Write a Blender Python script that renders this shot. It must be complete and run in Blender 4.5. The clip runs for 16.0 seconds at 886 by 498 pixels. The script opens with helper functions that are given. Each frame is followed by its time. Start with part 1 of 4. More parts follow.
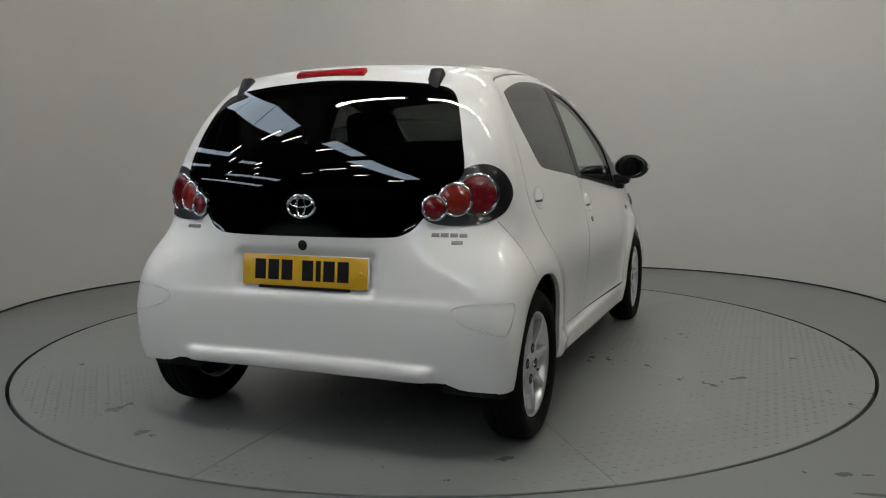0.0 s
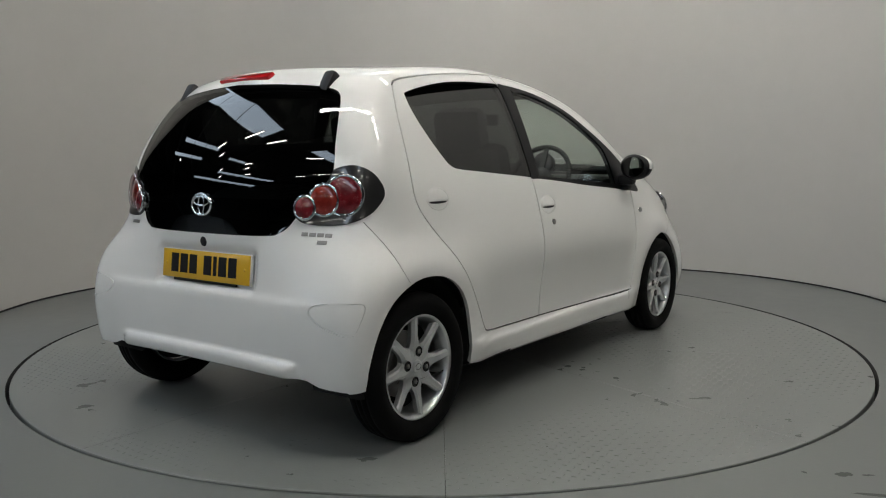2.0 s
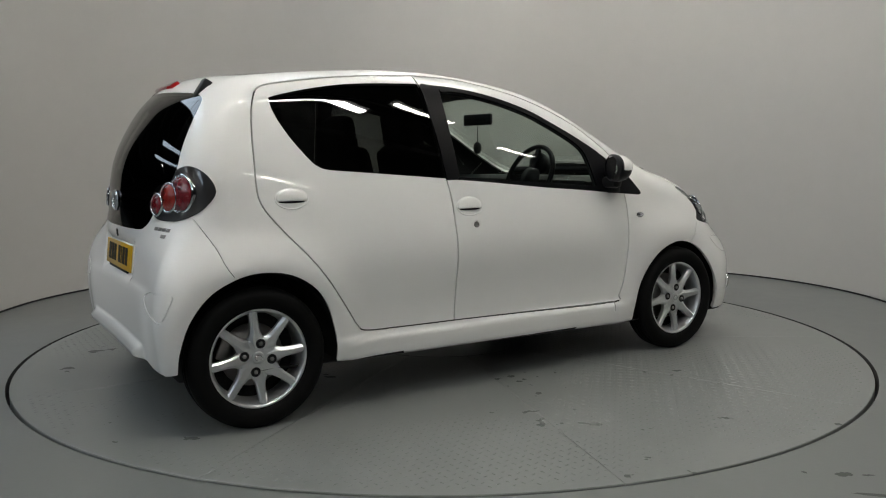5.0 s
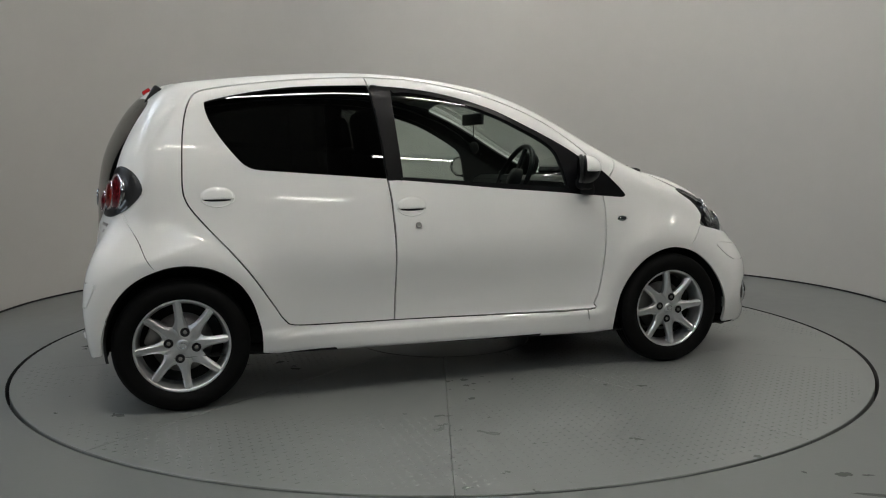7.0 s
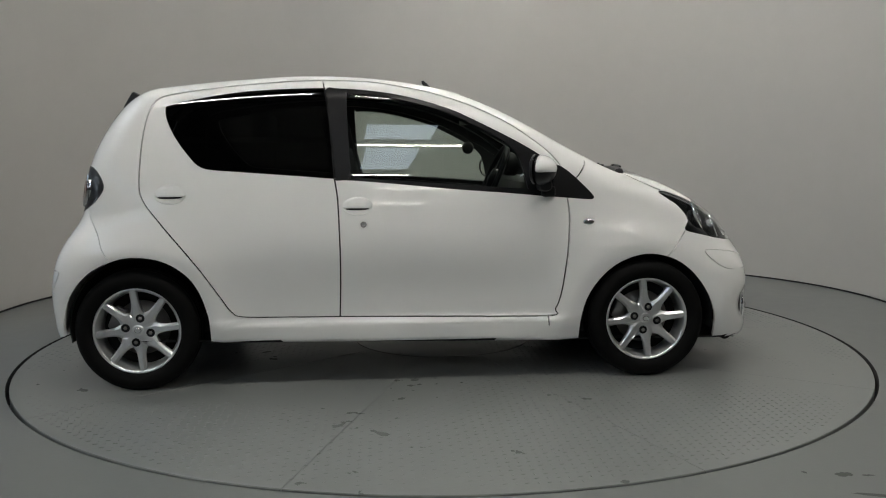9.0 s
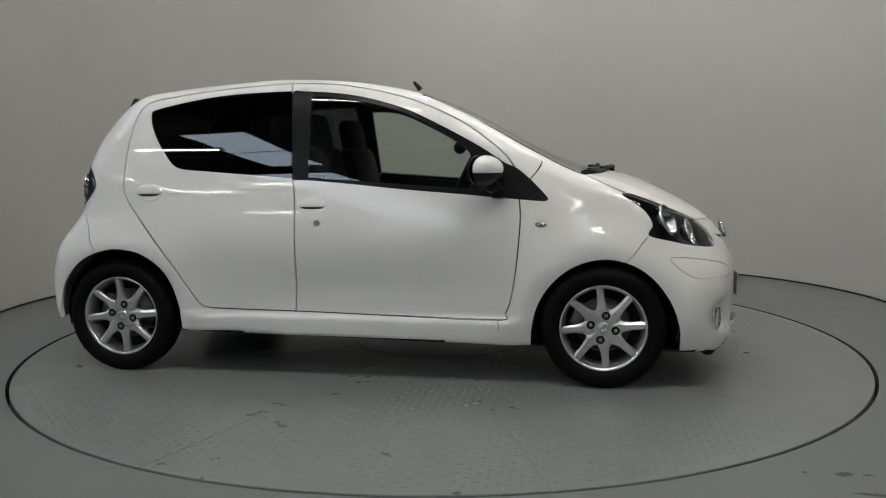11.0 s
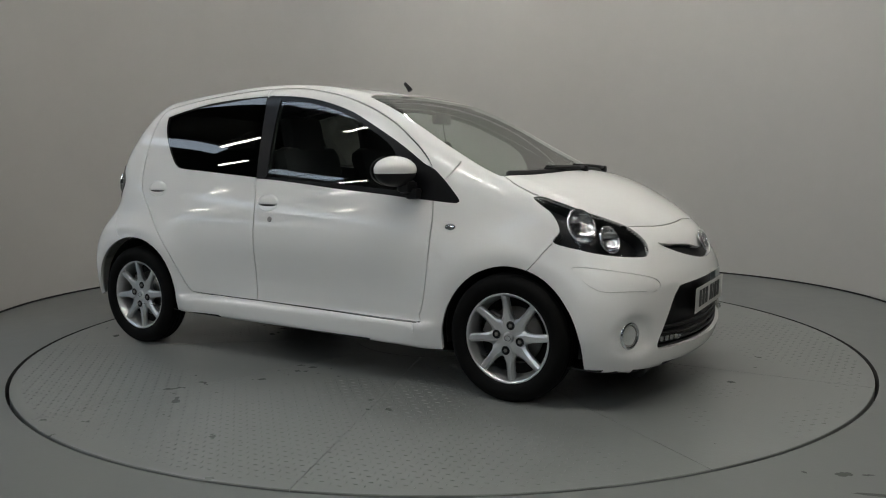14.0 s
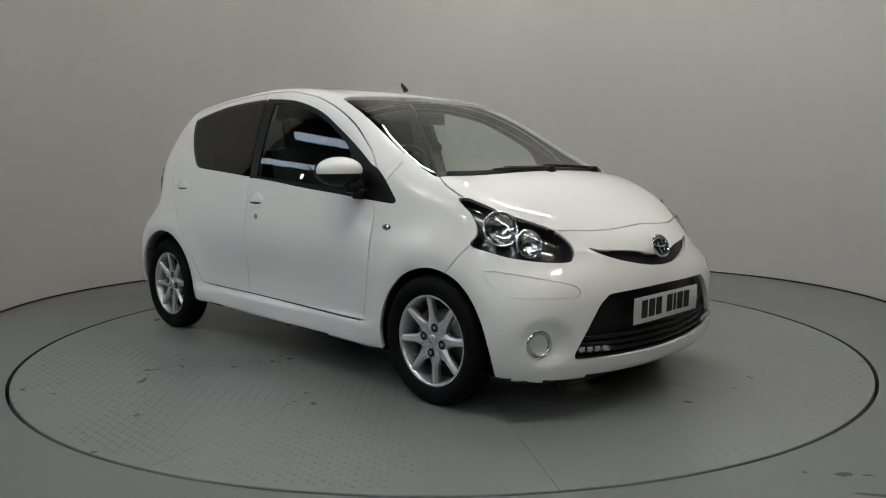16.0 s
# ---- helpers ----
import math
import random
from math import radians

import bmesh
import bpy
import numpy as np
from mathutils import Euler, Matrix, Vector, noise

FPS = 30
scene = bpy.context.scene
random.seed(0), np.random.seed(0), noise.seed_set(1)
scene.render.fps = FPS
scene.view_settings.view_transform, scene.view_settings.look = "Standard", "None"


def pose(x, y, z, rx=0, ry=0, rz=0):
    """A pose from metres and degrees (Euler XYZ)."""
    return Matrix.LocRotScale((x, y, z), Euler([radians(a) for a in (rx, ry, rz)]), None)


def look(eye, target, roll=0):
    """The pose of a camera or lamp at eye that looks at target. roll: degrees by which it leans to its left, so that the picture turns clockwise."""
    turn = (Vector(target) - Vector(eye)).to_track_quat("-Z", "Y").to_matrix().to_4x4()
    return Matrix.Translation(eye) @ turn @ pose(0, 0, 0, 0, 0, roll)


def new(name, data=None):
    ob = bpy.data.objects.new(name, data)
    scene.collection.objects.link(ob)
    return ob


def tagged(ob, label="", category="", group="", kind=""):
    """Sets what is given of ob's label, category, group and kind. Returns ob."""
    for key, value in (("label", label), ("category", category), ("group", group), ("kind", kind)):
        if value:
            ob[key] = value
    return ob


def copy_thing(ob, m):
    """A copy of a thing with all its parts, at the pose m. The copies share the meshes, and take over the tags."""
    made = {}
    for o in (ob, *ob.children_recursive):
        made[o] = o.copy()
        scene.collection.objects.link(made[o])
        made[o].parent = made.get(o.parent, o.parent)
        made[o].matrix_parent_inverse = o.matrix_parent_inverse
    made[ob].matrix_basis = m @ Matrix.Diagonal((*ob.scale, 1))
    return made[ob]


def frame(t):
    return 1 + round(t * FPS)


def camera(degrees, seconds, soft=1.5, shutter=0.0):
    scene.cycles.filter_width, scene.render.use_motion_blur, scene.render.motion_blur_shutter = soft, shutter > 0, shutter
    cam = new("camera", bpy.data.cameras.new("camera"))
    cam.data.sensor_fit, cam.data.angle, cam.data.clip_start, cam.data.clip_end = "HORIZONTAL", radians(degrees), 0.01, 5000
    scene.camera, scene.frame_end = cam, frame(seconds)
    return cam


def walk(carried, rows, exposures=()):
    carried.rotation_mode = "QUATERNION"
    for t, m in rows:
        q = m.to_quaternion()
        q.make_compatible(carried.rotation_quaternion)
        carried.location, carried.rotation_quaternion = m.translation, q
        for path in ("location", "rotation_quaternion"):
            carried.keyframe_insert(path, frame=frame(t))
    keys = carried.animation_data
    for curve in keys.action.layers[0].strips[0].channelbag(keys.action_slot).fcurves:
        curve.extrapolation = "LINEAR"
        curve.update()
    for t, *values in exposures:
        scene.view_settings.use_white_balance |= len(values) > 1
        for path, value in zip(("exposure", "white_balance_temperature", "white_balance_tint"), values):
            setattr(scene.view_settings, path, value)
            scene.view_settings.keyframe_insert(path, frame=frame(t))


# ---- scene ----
cam = camera(58.1, 16.0, soft=1.1)
EYE = Vector((0.0, -4.587, 1.028))
AHEAD = Vector((math.sin(radians(0.118)) * math.cos(radians(6.415)), math.cos(radians(0.118)) * math.cos(radians(6.415)), -math.sin(radians(6.415))))
STAND = look(EYE, EYE + AHEAD, -0.494)
walk(cam, [(0.0, STAND), (16.0, STAND)], exposures=[(0.0, 0.03), (1.5, 0.1), (4.5, 0.16), (7.5, 0.02), (9.0, 0.0), (12.5, -0.08), (14.5, -0.12), (16.0, 0.0)])


# ---- light: a dark hall with skylights and tubes, added fill over the booth; the booth's own wall and floor bounce it ----
world = bpy.data.worlds.new("world")
scene.world = world
world.use_nodes = True
world.node_tree.nodes["Background"].inputs[0].default_value = (0.6, 0.7, 0.85, 1)
world.node_tree.nodes["Background"].inputs[1].default_value = 0.02
# ---- materials ----
def material(name, base, rough=0.5, metal=0.0, coat=0.0, spec=0.5, scale=0.0, vary=0.0, bump=0.0, bump_scale=0.0, emit=None):
    m = bpy.data.materials.new(name)
    m.use_nodes = True
    t = m.node_tree
    b = t.nodes["Principled BSDF"]
    b.inputs["Base Color"].default_value = (*base, 1)
    b.inputs["Roughness"].default_value = rough
    b.inputs["Metallic"].default_value = metal
    b.inputs["Coat Weight"].default_value = coat
    b.inputs["Coat Roughness"].default_value = 0.03
    b.inputs["Specular IOR Level"].default_value = spec
    if emit:
        b.inputs["Emission Color"].default_value = (*emit[0], 1)
        b.inputs["Emission Strength"].default_value = emit[1]
    if vary or bump:
        where = t.nodes.new("ShaderNodeTexCoord").outputs["Object"]
    if vary:
        total = None
        for s, share in ((scale, 0.6), (scale * 9.0, 0.4)):
            n = t.nodes.new("ShaderNodeTexNoise")
            n.inputs["Scale"].default_value, n.inputs["Detail"].default_value = s, 5
            t.links.new(where, n.inputs["Vector"])
            k = t.nodes.new("ShaderNodeMath")
            k.operation = "MULTIPLY"
            k.inputs[1].default_value = share
            t.links.new(n.outputs["Fac"], k.inputs[0])
            if total:
                a = t.nodes.new("ShaderNodeMath")
                t.links.new(total, a.inputs[0])
                t.links.new(k.outputs[0], a.inputs[1])
                total = a.outputs[0]
            else:
                total = k.outputs[0]
        ramp = t.nodes.new("ShaderNodeMapRange")
        ramp.inputs[1].default_value, ramp.inputs[2].default_value = 0.3, 0.7
        ramp.inputs[3].default_value, ramp.inputs[4].default_value = 1 - vary, 1 + vary
        t.links.new(total, ramp.inputs[0])
        mix = t.nodes.new("ShaderNodeVectorMath")
        mix.operation = "SCALE"
        mix.inputs[0].default_value = base
        t.links.new(ramp.outputs[0], mix.inputs["Scale"])
        t.links.new(mix.outputs[0], b.inputs["Base Color"])
        r2 = t.nodes.new("ShaderNodeMapRange")
        r2.inputs[1].default_value, r2.inputs[2].default_value = 0.3, 0.7
        r2.inputs[3].default_value, r2.inputs[4].default_value = max(0.02, rough - 0.5 * vary), min(1, rough + 0.5 * vary)
        t.links.new(total, r2.inputs[0])
        t.links.new(r2.outputs[0], b.inputs["Roughness"])
    if bump:
        n = t.nodes.new("ShaderNodeTexNoise")
        n.inputs["Scale"].default_value, n.inputs["Detail"].default_value = bump_scale, 4
        t.links.new(where, n.inputs["Vector"])
        k = t.nodes.new("ShaderNodeBump")
        k.inputs["Strength"].default_value, k.inputs["Distance"].default_value = bump, 0.002
        t.links.new(n.outputs["Fac"], k.inputs["Height"])
        t.links.new(k.outputs[0], b.inputs["Normal"])
    return m


WALL = material("wall_paint", (0.46, 0.453, 0.437), 0.7, scale=0.7, vary=0.03, bump=0.1, bump_scale=60)
FLOOR = material("floor_paint", (0.155, 0.164, 0.160), 0.36, scale=1.1, vary=0.10, bump=0.12, bump_scale=45)
PAINT = material("white_car_paint", (0.83, 0.83, 0.815), 0.55, spec=0.15, coat=1.0)
RUBBER = material("tyre_rubber", (0.0045, 0.0045, 0.0045), 0.7, spec=0.1, scale=12, vary=0.15, bump=0.2, bump_scale=200)
BLACK = material("black_plastic", (0.007, 0.007, 0.008), 0.45, spec=0.3, bump=0.1, bump_scale=300)
DARK = material("dark_underside", (0.01, 0.01, 0.01), 0.9)
ALLOY = material("silver_alloy", (0.70, 0.71, 0.72), 0.30, metal=0.85, scale=30, vary=0.04)


def glass(name, tint, gloss_rough=0.0, straight=0.085):
    m = bpy.data.materials.new(name)
    m.use_nodes = True
    t = m.node_tree
    t.nodes.remove(t.nodes["Principled BSDF"])
    see = t.nodes.new("ShaderNodeBsdfTransparent")
    see.inputs[0].default_value = (*tint, 1)
    gloss = t.nodes.new("ShaderNodeBsdfGlossy")
    gloss.inputs["Roughness"].default_value = gloss_rough
    edge = t.nodes.new("ShaderNodeLayerWeight")
    edge.inputs[0].default_value = 0.5
    power = t.nodes.new("ShaderNodeMath")
    power.operation = "POWER"
    power.inputs[1].default_value = 5.0
    t.links.new(edge.outputs["Facing"], power.inputs[0])
    fresnel = t.nodes.new("ShaderNodeMath")
    fresnel.operation = "MULTIPLY_ADD"
    fresnel.inputs[1].default_value, fresnel.inputs[2].default_value = 1.0 - straight, straight
    t.links.new(power.outputs[0], fresnel.inputs[0])
    mix = t.nodes.new("ShaderNodeMixShader")
    t.links.new(fresnel.outputs[0], mix.inputs[0])
    t.links.new(see.outputs[0], mix.inputs[1])
    t.links.new(gloss.outputs[0], mix.inputs[2])
    t.links.new(mix.outputs[0], t.nodes["Material Output"].inputs[0])
    return m


CLEAR = glass("clear_glass", (0.80, 0.86, 0.82))
PRIVACY = glass("privacy_glass", (0.09, 0.094, 0.09))
CLEAR_LAMP = glass("lamp_cover", (0.92, 0.93, 0.93), straight=0.03)
LINING = material("dark_lining", (0.022, 0.023, 0.024), 0.8, scale=20, vary=0.1)
TRIM = material("satin_black_trim", (0.005, 0.005, 0.006), 0.3, spec=0.18)
HOUSING = material("gloss_black", (0.012, 0.012, 0.013), 0.3, coat=1.0)
STEEL = material("dull_steel", (0.30, 0.29, 0.28), 0.45, metal=0.9, scale=25, vary=0.1)
CHROME = material("chrome", (0.82, 0.83, 0.84), 0.08, metal=1.0)
MIRROR = material("mirror_glass", (0.9, 0.9, 0.9), 0.01, metal=1.0)
LENS_RED = material("red_lens", (0.15, 0.006, 0.010), 0.12, coat=1.0, scale=38, vary=0.45, bump=0.7, bump_scale=90)
LENS_AMBER = material("amber_lens", (0.24, 0.020, 0.012), 0.12, coat=1.0, scale=38, vary=0.45, bump=0.7, bump_scale=90)
YELLOW = material("yellow_plate", (0.72, 0.42, 0.015), 0.35, coat=0.5)
PLATE_WHITE = material("white_plate", (0.62, 0.62, 0.60), 0.35, coat=0.5)
FABRIC = material("seat_fabric", (0.018, 0.018, 0.020), 0.95, scale=40, vary=0.15, bump=0.3, bump_scale=400)
DECK = material("deck_paint", (0.186, 0.197, 0.190), 0.31, scale=1.4, vary=0.11, bump=0.15, bump_scale=70)
STAIN = material("dark_stain", (0.07, 0.073, 0.07), 0.6, scale=30, vary=0.2)
HALL = material("hall_dark_cladding", (0.055, 0.055, 0.06), 0.8, scale=2, vary=0.2)
SKYLIGHT = material("skylight_sheet", (0.6, 0.65, 0.7), 0.5, emit=((0.70, 0.84, 1.0), 3.4))
TUBE = material("lamp_tube", (0.8, 0.8, 0.8), 0.4, emit=((1.0, 0.95, 0.84), 38.0))
PIT = material("pit_black", (0.012, 0.012, 0.012), 0.9)
FACET = material("faceted_reflector", (0.80, 0.81, 0.82), 0.10, metal=1.0, bump=1.0, bump_scale=55)
DIODE = material("clear_diode", (0.42, 0.42, 0.40), 0.25, coat=0.6)
HEADLINER = material("headliner_cloth", (0.20, 0.20, 0.19), 0.95, scale=50, vary=0.05)
BOOTH_FILL = material("booth_lamp_tube", (0.8, 0.8, 0.8), 0.4, emit=((1.0, 0.965, 0.89), 64.0))
BRAKE = material("bright_red_lens", (0.45, 0.010, 0.012), 0.15, coat=1.0)
# ---- helpers for meshes ----
def part(name, bm, mat, parent=None, label="", smooth=True, angle=40):
    me = bpy.data.meshes.new(name)
    if smooth:
        for f in bm.faces:
            f.smooth = True
        for e in bm.edges:
            if len(e.link_faces) == 2 and e.calc_face_angle(0) > radians(angle):
                e.smooth = False
    bm.to_mesh(me)
    bm.free()
    for m in mat if isinstance(mat, (list, tuple)) else [mat]:
        me.materials.append(m)
    ob = new(name, me)
    if parent:
        ob.parent = parent
    if label:
        tagged(ob, label)
    return ob


def add_box(bm, lo, hi, m=Matrix(), bevel=0.0):
    r = bmesh.ops.create_cube(bm, size=1, matrix=m @ Matrix.Translation([(a + b) / 2 for a, b in zip(lo, hi)]) @ Matrix.Diagonal([b - a for a, b in zip(lo, hi)] + [1]))
    if bevel:
        bmesh.ops.bevel(bm, geom=list({e for v in r["verts"] for e in v.link_edges}), offset=bevel, segments=2, affect="EDGES", profile=0.5)


def box(lo, hi, m=Matrix(), bevel=0.0):
    bm = bmesh.new()
    add_box(bm, lo, hi, m, bevel)
    return bm


def add_spin(bm, profile, steps=48, m=Matrix(), closed=False):
    """Turns a profile of (radius, height) round the local z."""
    rings = []
    for i in range(steps):
        a = 2 * math.pi * i / steps
        rings.append([bm.verts.new(m @ Vector((r * math.cos(a), r * math.sin(a), h))) for r, h in profile])
    n = len(profile)
    for i in range(steps):
        a, b = rings[i], rings[(i + 1) % steps]
        for j in range(n if closed else n - 1):
            k = (j + 1) % n
            bm.faces.new((a[j], b[j], b[k], a[k]))
    return rings


def spin(profile, steps=48, m=Matrix(), closed=False):
    bm = bmesh.new()
    add_spin(bm, profile, steps, m, closed)
    return bm


# ---- the booth ----
def wall_line(grow=0.0):
    pts = [(-3.05 - grow, 0.45)]
    for i in range(41):
        a = math.pi - math.pi / 2 * i / 40
        pts.append((-1.08 + (1.97 + grow) * math.cos(a), 0.97 + (1.97 + grow) * math.sin(a)))
    for i in range(41):
        a = math.pi / 2 - math.pi / 2 * i / 40
        pts.append((1.15 + (1.97 + grow) * math.cos(a), 0.97 + (1.97 + grow) * math.sin(a)))
    pts.append((3.12 + grow, -0.6))
    return pts


def crest(x):
    """The wall's height: lower at the sides, raised unseen behind for the windscreen's reflection."""
    k = min(max((2.7 - abs(x)) / 0.9, 0), 1)
    return 3.6 + 1.7 * k * k * (3 - 2 * k)


bm = bmesh.new()
inner, outer = wall_line(), wall_line(0.12)
lo_i, hi_i = [bm.verts.new((x, y, 0.006)) for x, y in inner], [bm.verts.new((x, y, crest(x))) for x, y in inner]
lo_o, hi_o = [bm.verts.new((x, y, 0.006)) for x, y in outer], [bm.verts.new((x, y, crest(x))) for x, y in outer]
for i in range(len(inner) - 1):
    for a, b in ((lo_i, hi_i), (hi_i, hi_o), (hi_o, lo_o)):
        bm.faces.new((a[i], a[i + 1], b[i + 1], b[i]))
bmesh.ops.recalc_face_normals(bm, faces=bm.faces)
tagged(part("wall_curved", bm, WALL), "pale grey painted curved booth wall", "wall", kind="structure")

# Black strip in place of the dark gap under the wall, no real board.
bm = bmesh.new()
near, far = wall_line(-0.003), wall_line(0.05)
rows = [[bm.verts.new((x, y, z)) for x, y in line] for line, z in ((near, 0.0), (near, 0.013), (far, 0.013))]
for a, b in zip(rows[:-1], rows[1:]):
    for i in range(len(near) - 1):
        bm.faces.new((a[i], a[i + 1], b[i + 1], b[i]))
tagged(part("baseboard", bm, BLACK), "thin black strip standing for the shaded gap under the wall", "baseboard", kind="structure")

R = 2.233
bm = bmesh.new()
rim = [bm.verts.new(((R + 0.017) * math.cos(2 * math.pi * i / 160), (R + 0.017) * math.sin(2 * math.pi * i / 160), 0)) for i in range(160)]
sq = []
for i in range(160):
    a = 2 * math.pi * i / 160
    k = 44 / max(abs(math.cos(a)), abs(math.sin(a)))
    sq.append(bm.verts.new((k * math.cos(a), k * math.sin(a), 0)))
for i in range(160):
    bm.faces.new((rim[i], sq[i], sq[(i + 1) % 160], rim[(i + 1) % 160]))
tagged(part("floor", bm, FLOOR), "grey painted concrete floor, scuffed", "floor", kind="structure")
tagged(part("pit", spin([(0.0001, -0.06), (R + 0.017, -0.06), (R + 0.017, -0.001)], 160), PIT), "dark pit under the turntable", "pit", kind="structure")
# marks on the floor
def mark(x, y, a, b, turn, seed):
    rng = np.random.default_rng(seed)
    bm = bmesh.new()
    bm.faces.new([bm.verts.new(pose(x, y, 0.0012, 0, 0, turn) @ Vector((a * rng.uniform(0.7, 1) * math.cos(6.283 * i / 18), b * rng.uniform(0.6, 1) * math.sin(6.283 * i / 18), 0))) for i in range(18)])
    tagged(part("floor_mark", bm, STAIN), "dark scuff mark on the painted floor", "mark", kind="structure")


mark(1.18, -2.08, 0.008, 0.012, 20, 1)
mark(1.30, -2.10, 0.034, 0.022, 10, 2)
mark(1.335, -2.265, 0.10, 0.013, -12, 3)
mark(1.375, -2.11, 0.025, 0.008, 0, 5)


# ---- the hall round the booth ----
tagged(part("hall_wall", spin([(60.5, 0.0), (60.5, 6.6)], 4, pose(0, 0, 0, 0, 0, 45)), HALL, smooth=False), "dark clad hall wall", "wall", kind="structure")
bm = box((-43, -43, 6.5), (43, 43, 6.6))
for i in range(20):
    add_box(bm, (-43, -31.4 + 3 * i, 6.2), (43, -31.25 + 3 * i, 6.5))
tagged(part("ceiling", bm, HALL, smooth=False), "dark hall roof with steel beams", "ceiling", kind="structure")


def skylight(x, y, wide, deep, panes, along_x=False):
    top = new("skylight")
    tagged(top, "bright daylight roof light with dark glazing bars", "skylight", "roof lights")
    top.location = (x, y, 6.1)
    for k in range(panes):
        if along_x:
            lo, hi = (-wide / 2 + wide * k / panes + 0.03, -deep / 2, 0), (-wide / 2 + wide * (k + 1) / panes - 0.03, deep / 2, 0.01)
        else:
            lo, hi = (-wide / 2, -deep / 2 + deep * k / panes + 0.03, 0), (wide / 2, -deep / 2 + deep * (k + 1) / panes - 0.03, 0.01)
        part("pane", box(lo, hi), SKYLIGHT, top, smooth=False)
    part("frame", box((-wide / 2 - 0.06, -deep / 2 - 0.06, 0.02), (wide / 2 + 0.06, deep / 2 + 0.06, 0.06)), HALL, top, smooth=False)


def tube_lamp(x, y, length, turn, z=5.7, mat=TUBE, wide=0.042):
    top = new("tube_lamp")
    tagged(top, "white tube lamp out of view; over the booth an added light", "lamp", "tube lamps")
    top.matrix_basis = pose(x, y, z, 0, 0, turn)
    part("tube", box((-length / 2, -wide, -0.05), (length / 2, wide, 0.0), bevel=0.02), mat, top)
    part("tray", box((-length / 2 - 0.05, -0.08, 0.004), (length / 2 + 0.05, 0.08, 0.05)), HALL, top, smooth=False)


# rows of roof lights along the hall: x, y, width, length, panes
# The last, over the booth, is added to light it from above.
for x, y, wide, deep, panes in ((-6.2, 0.5, 1.7, 7.0, 3), (-5.5, -6.8, 1.0, 2.8, 2), (-6.2, -13.6, 1.8, 9.0, 4), (0.4, -6.35, 0.95, 1.0, 1), (0.4, -8.45, 0.8, 2.1, 2), (-11.9, 0.9, 0.9, 4.8, 3), (-13.6, -4.0, 0.9, 1.8, 2), (-16.4, 2.4, 1.2, 5.0, 3), (-22.0, -8.0, 1.8, 9.0, 4), (-31.0, -6.0, 2.6, 14.0, 5), (-0.35, 1.55, 0.6, 1.5, 1)):
    skylight(x, y, wide, deep, panes)
for x, y, length in ((-10.3, -1.4, 1.7), (-8.1, -18.5, 1.6), (-9.1, -11.0, 1.0), (-6.6, -3.7, 1.4), (-6.4, -6.2, 1.1), (-7.0, -10.2, 1.0), (-10.5, -10.8, 1.4), (-13.7, -11.2, 1.3), (-9.4, -14.2, 1.5), (-7.0, -2.4, 1.6), (-12.8, -2.1, 1.4), (-13.1, -5.1, 1.2), (-19.2, -3.6, 1.3), (-15.2, -5.8, 1.3), (-18.8, -7.3, 1.4), (-18.4, 3.6, 1.3), (-25.5, -4.5, 1.6), (0.6, -7.0, 1.5), (0.3, -9.9, 1.2), (1.2, -11.9, 1.7), (0.9, -13.8, 1.5), (4.6, -7.0, 1.5), (5.2, -11.9, 1.5), (9.0, -8.0, 1.5), (9.4, -3.0, 1.5), (5.6, -2.6, 1.5)):
    tube_lamp(x, y, length, -8 if x < -2 else 0, 5.95)
# Added fill over booth and car; only the first fits a seen glint.
for x, y, length, turn in ((0.4, -2.4, 1.5, 0), (-1.5, -2.3, 1.5, 0), (1.5, 0.2, 1.5, 0), (0.35, 1.6, 1.5, 82), (2.2, -2.4, 1.5, 0)):
    tube_lamp(x, y, length, turn, 4.3, BOOTH_FILL, 0.05)
# ---- the car's skin: x ahead, y to its left, z up; a smooth meeting of side, top, nose and tail surfaces ----
def table(pairs):
    xs = np.array([p[0] for p in pairs])
    ys = np.array([p[1] for p in pairs])
    fine = np.linspace(xs[0], xs[-1], 4000)
    slope = np.gradient(ys, xs)
    i = np.clip(np.searchsorted(xs, fine) - 1, 0, len(xs) - 2)
    h = xs[i + 1] - xs[i]
    t = (fine - xs[i]) / h
    vals = ys[i] * (1 + 2 * t) * (1 - t) ** 2 + h * slope[i] * t * (1 - t) ** 2 + ys[i + 1] * t * t * (3 - 2 * t) + h * slope[i + 1] * t * t * (t - 1)
    pad = np.pad(vals, 130, mode="reflect", reflect_type="odd")
    kernel = np.hanning(263)[1:-1]
    vals = np.convolve(pad, kernel / kernel.sum(), mode="valid")
    return lambda v: np.interp(v, fine, vals)


ROOF = table([(-1.9, 1.2031), (-1.45, 1.3355), (-1.28, 1.3748), (-1.13, 1.3994), (-0.99, 1.4143), (-0.85, 1.4273), (-0.7, 1.4370), (-0.56, 1.4451), (-0.42, 1.4490), (-0.27, 1.4444), (-0.13, 1.4338), (0.02, 1.4157), (0.165, 1.3899), (0.31, 1.3554), (0.46, 1.2967), (0.61, 1.2189), (0.76, 1.1338), (0.917, 1.0532), (1.08, 0.9898), (1.14, 0.9829), (1.23, 0.9683), (1.384, 0.9172), (1.54, 0.8396), (1.64, 0.7856), (1.72, 0.7435), (1.9, 0.5893)])
NOSE = table([(0, 1.745), (0.15, 1.805), (0.2, 1.8270), (0.3, 1.8375), (0.4, 1.8374), (0.5, 1.8321), (0.55, 1.8205), (0.6, 1.8007), (0.665, 1.7822), (0.72, 1.7546), (0.78, 1.7135), (1.5, 1.2240)])
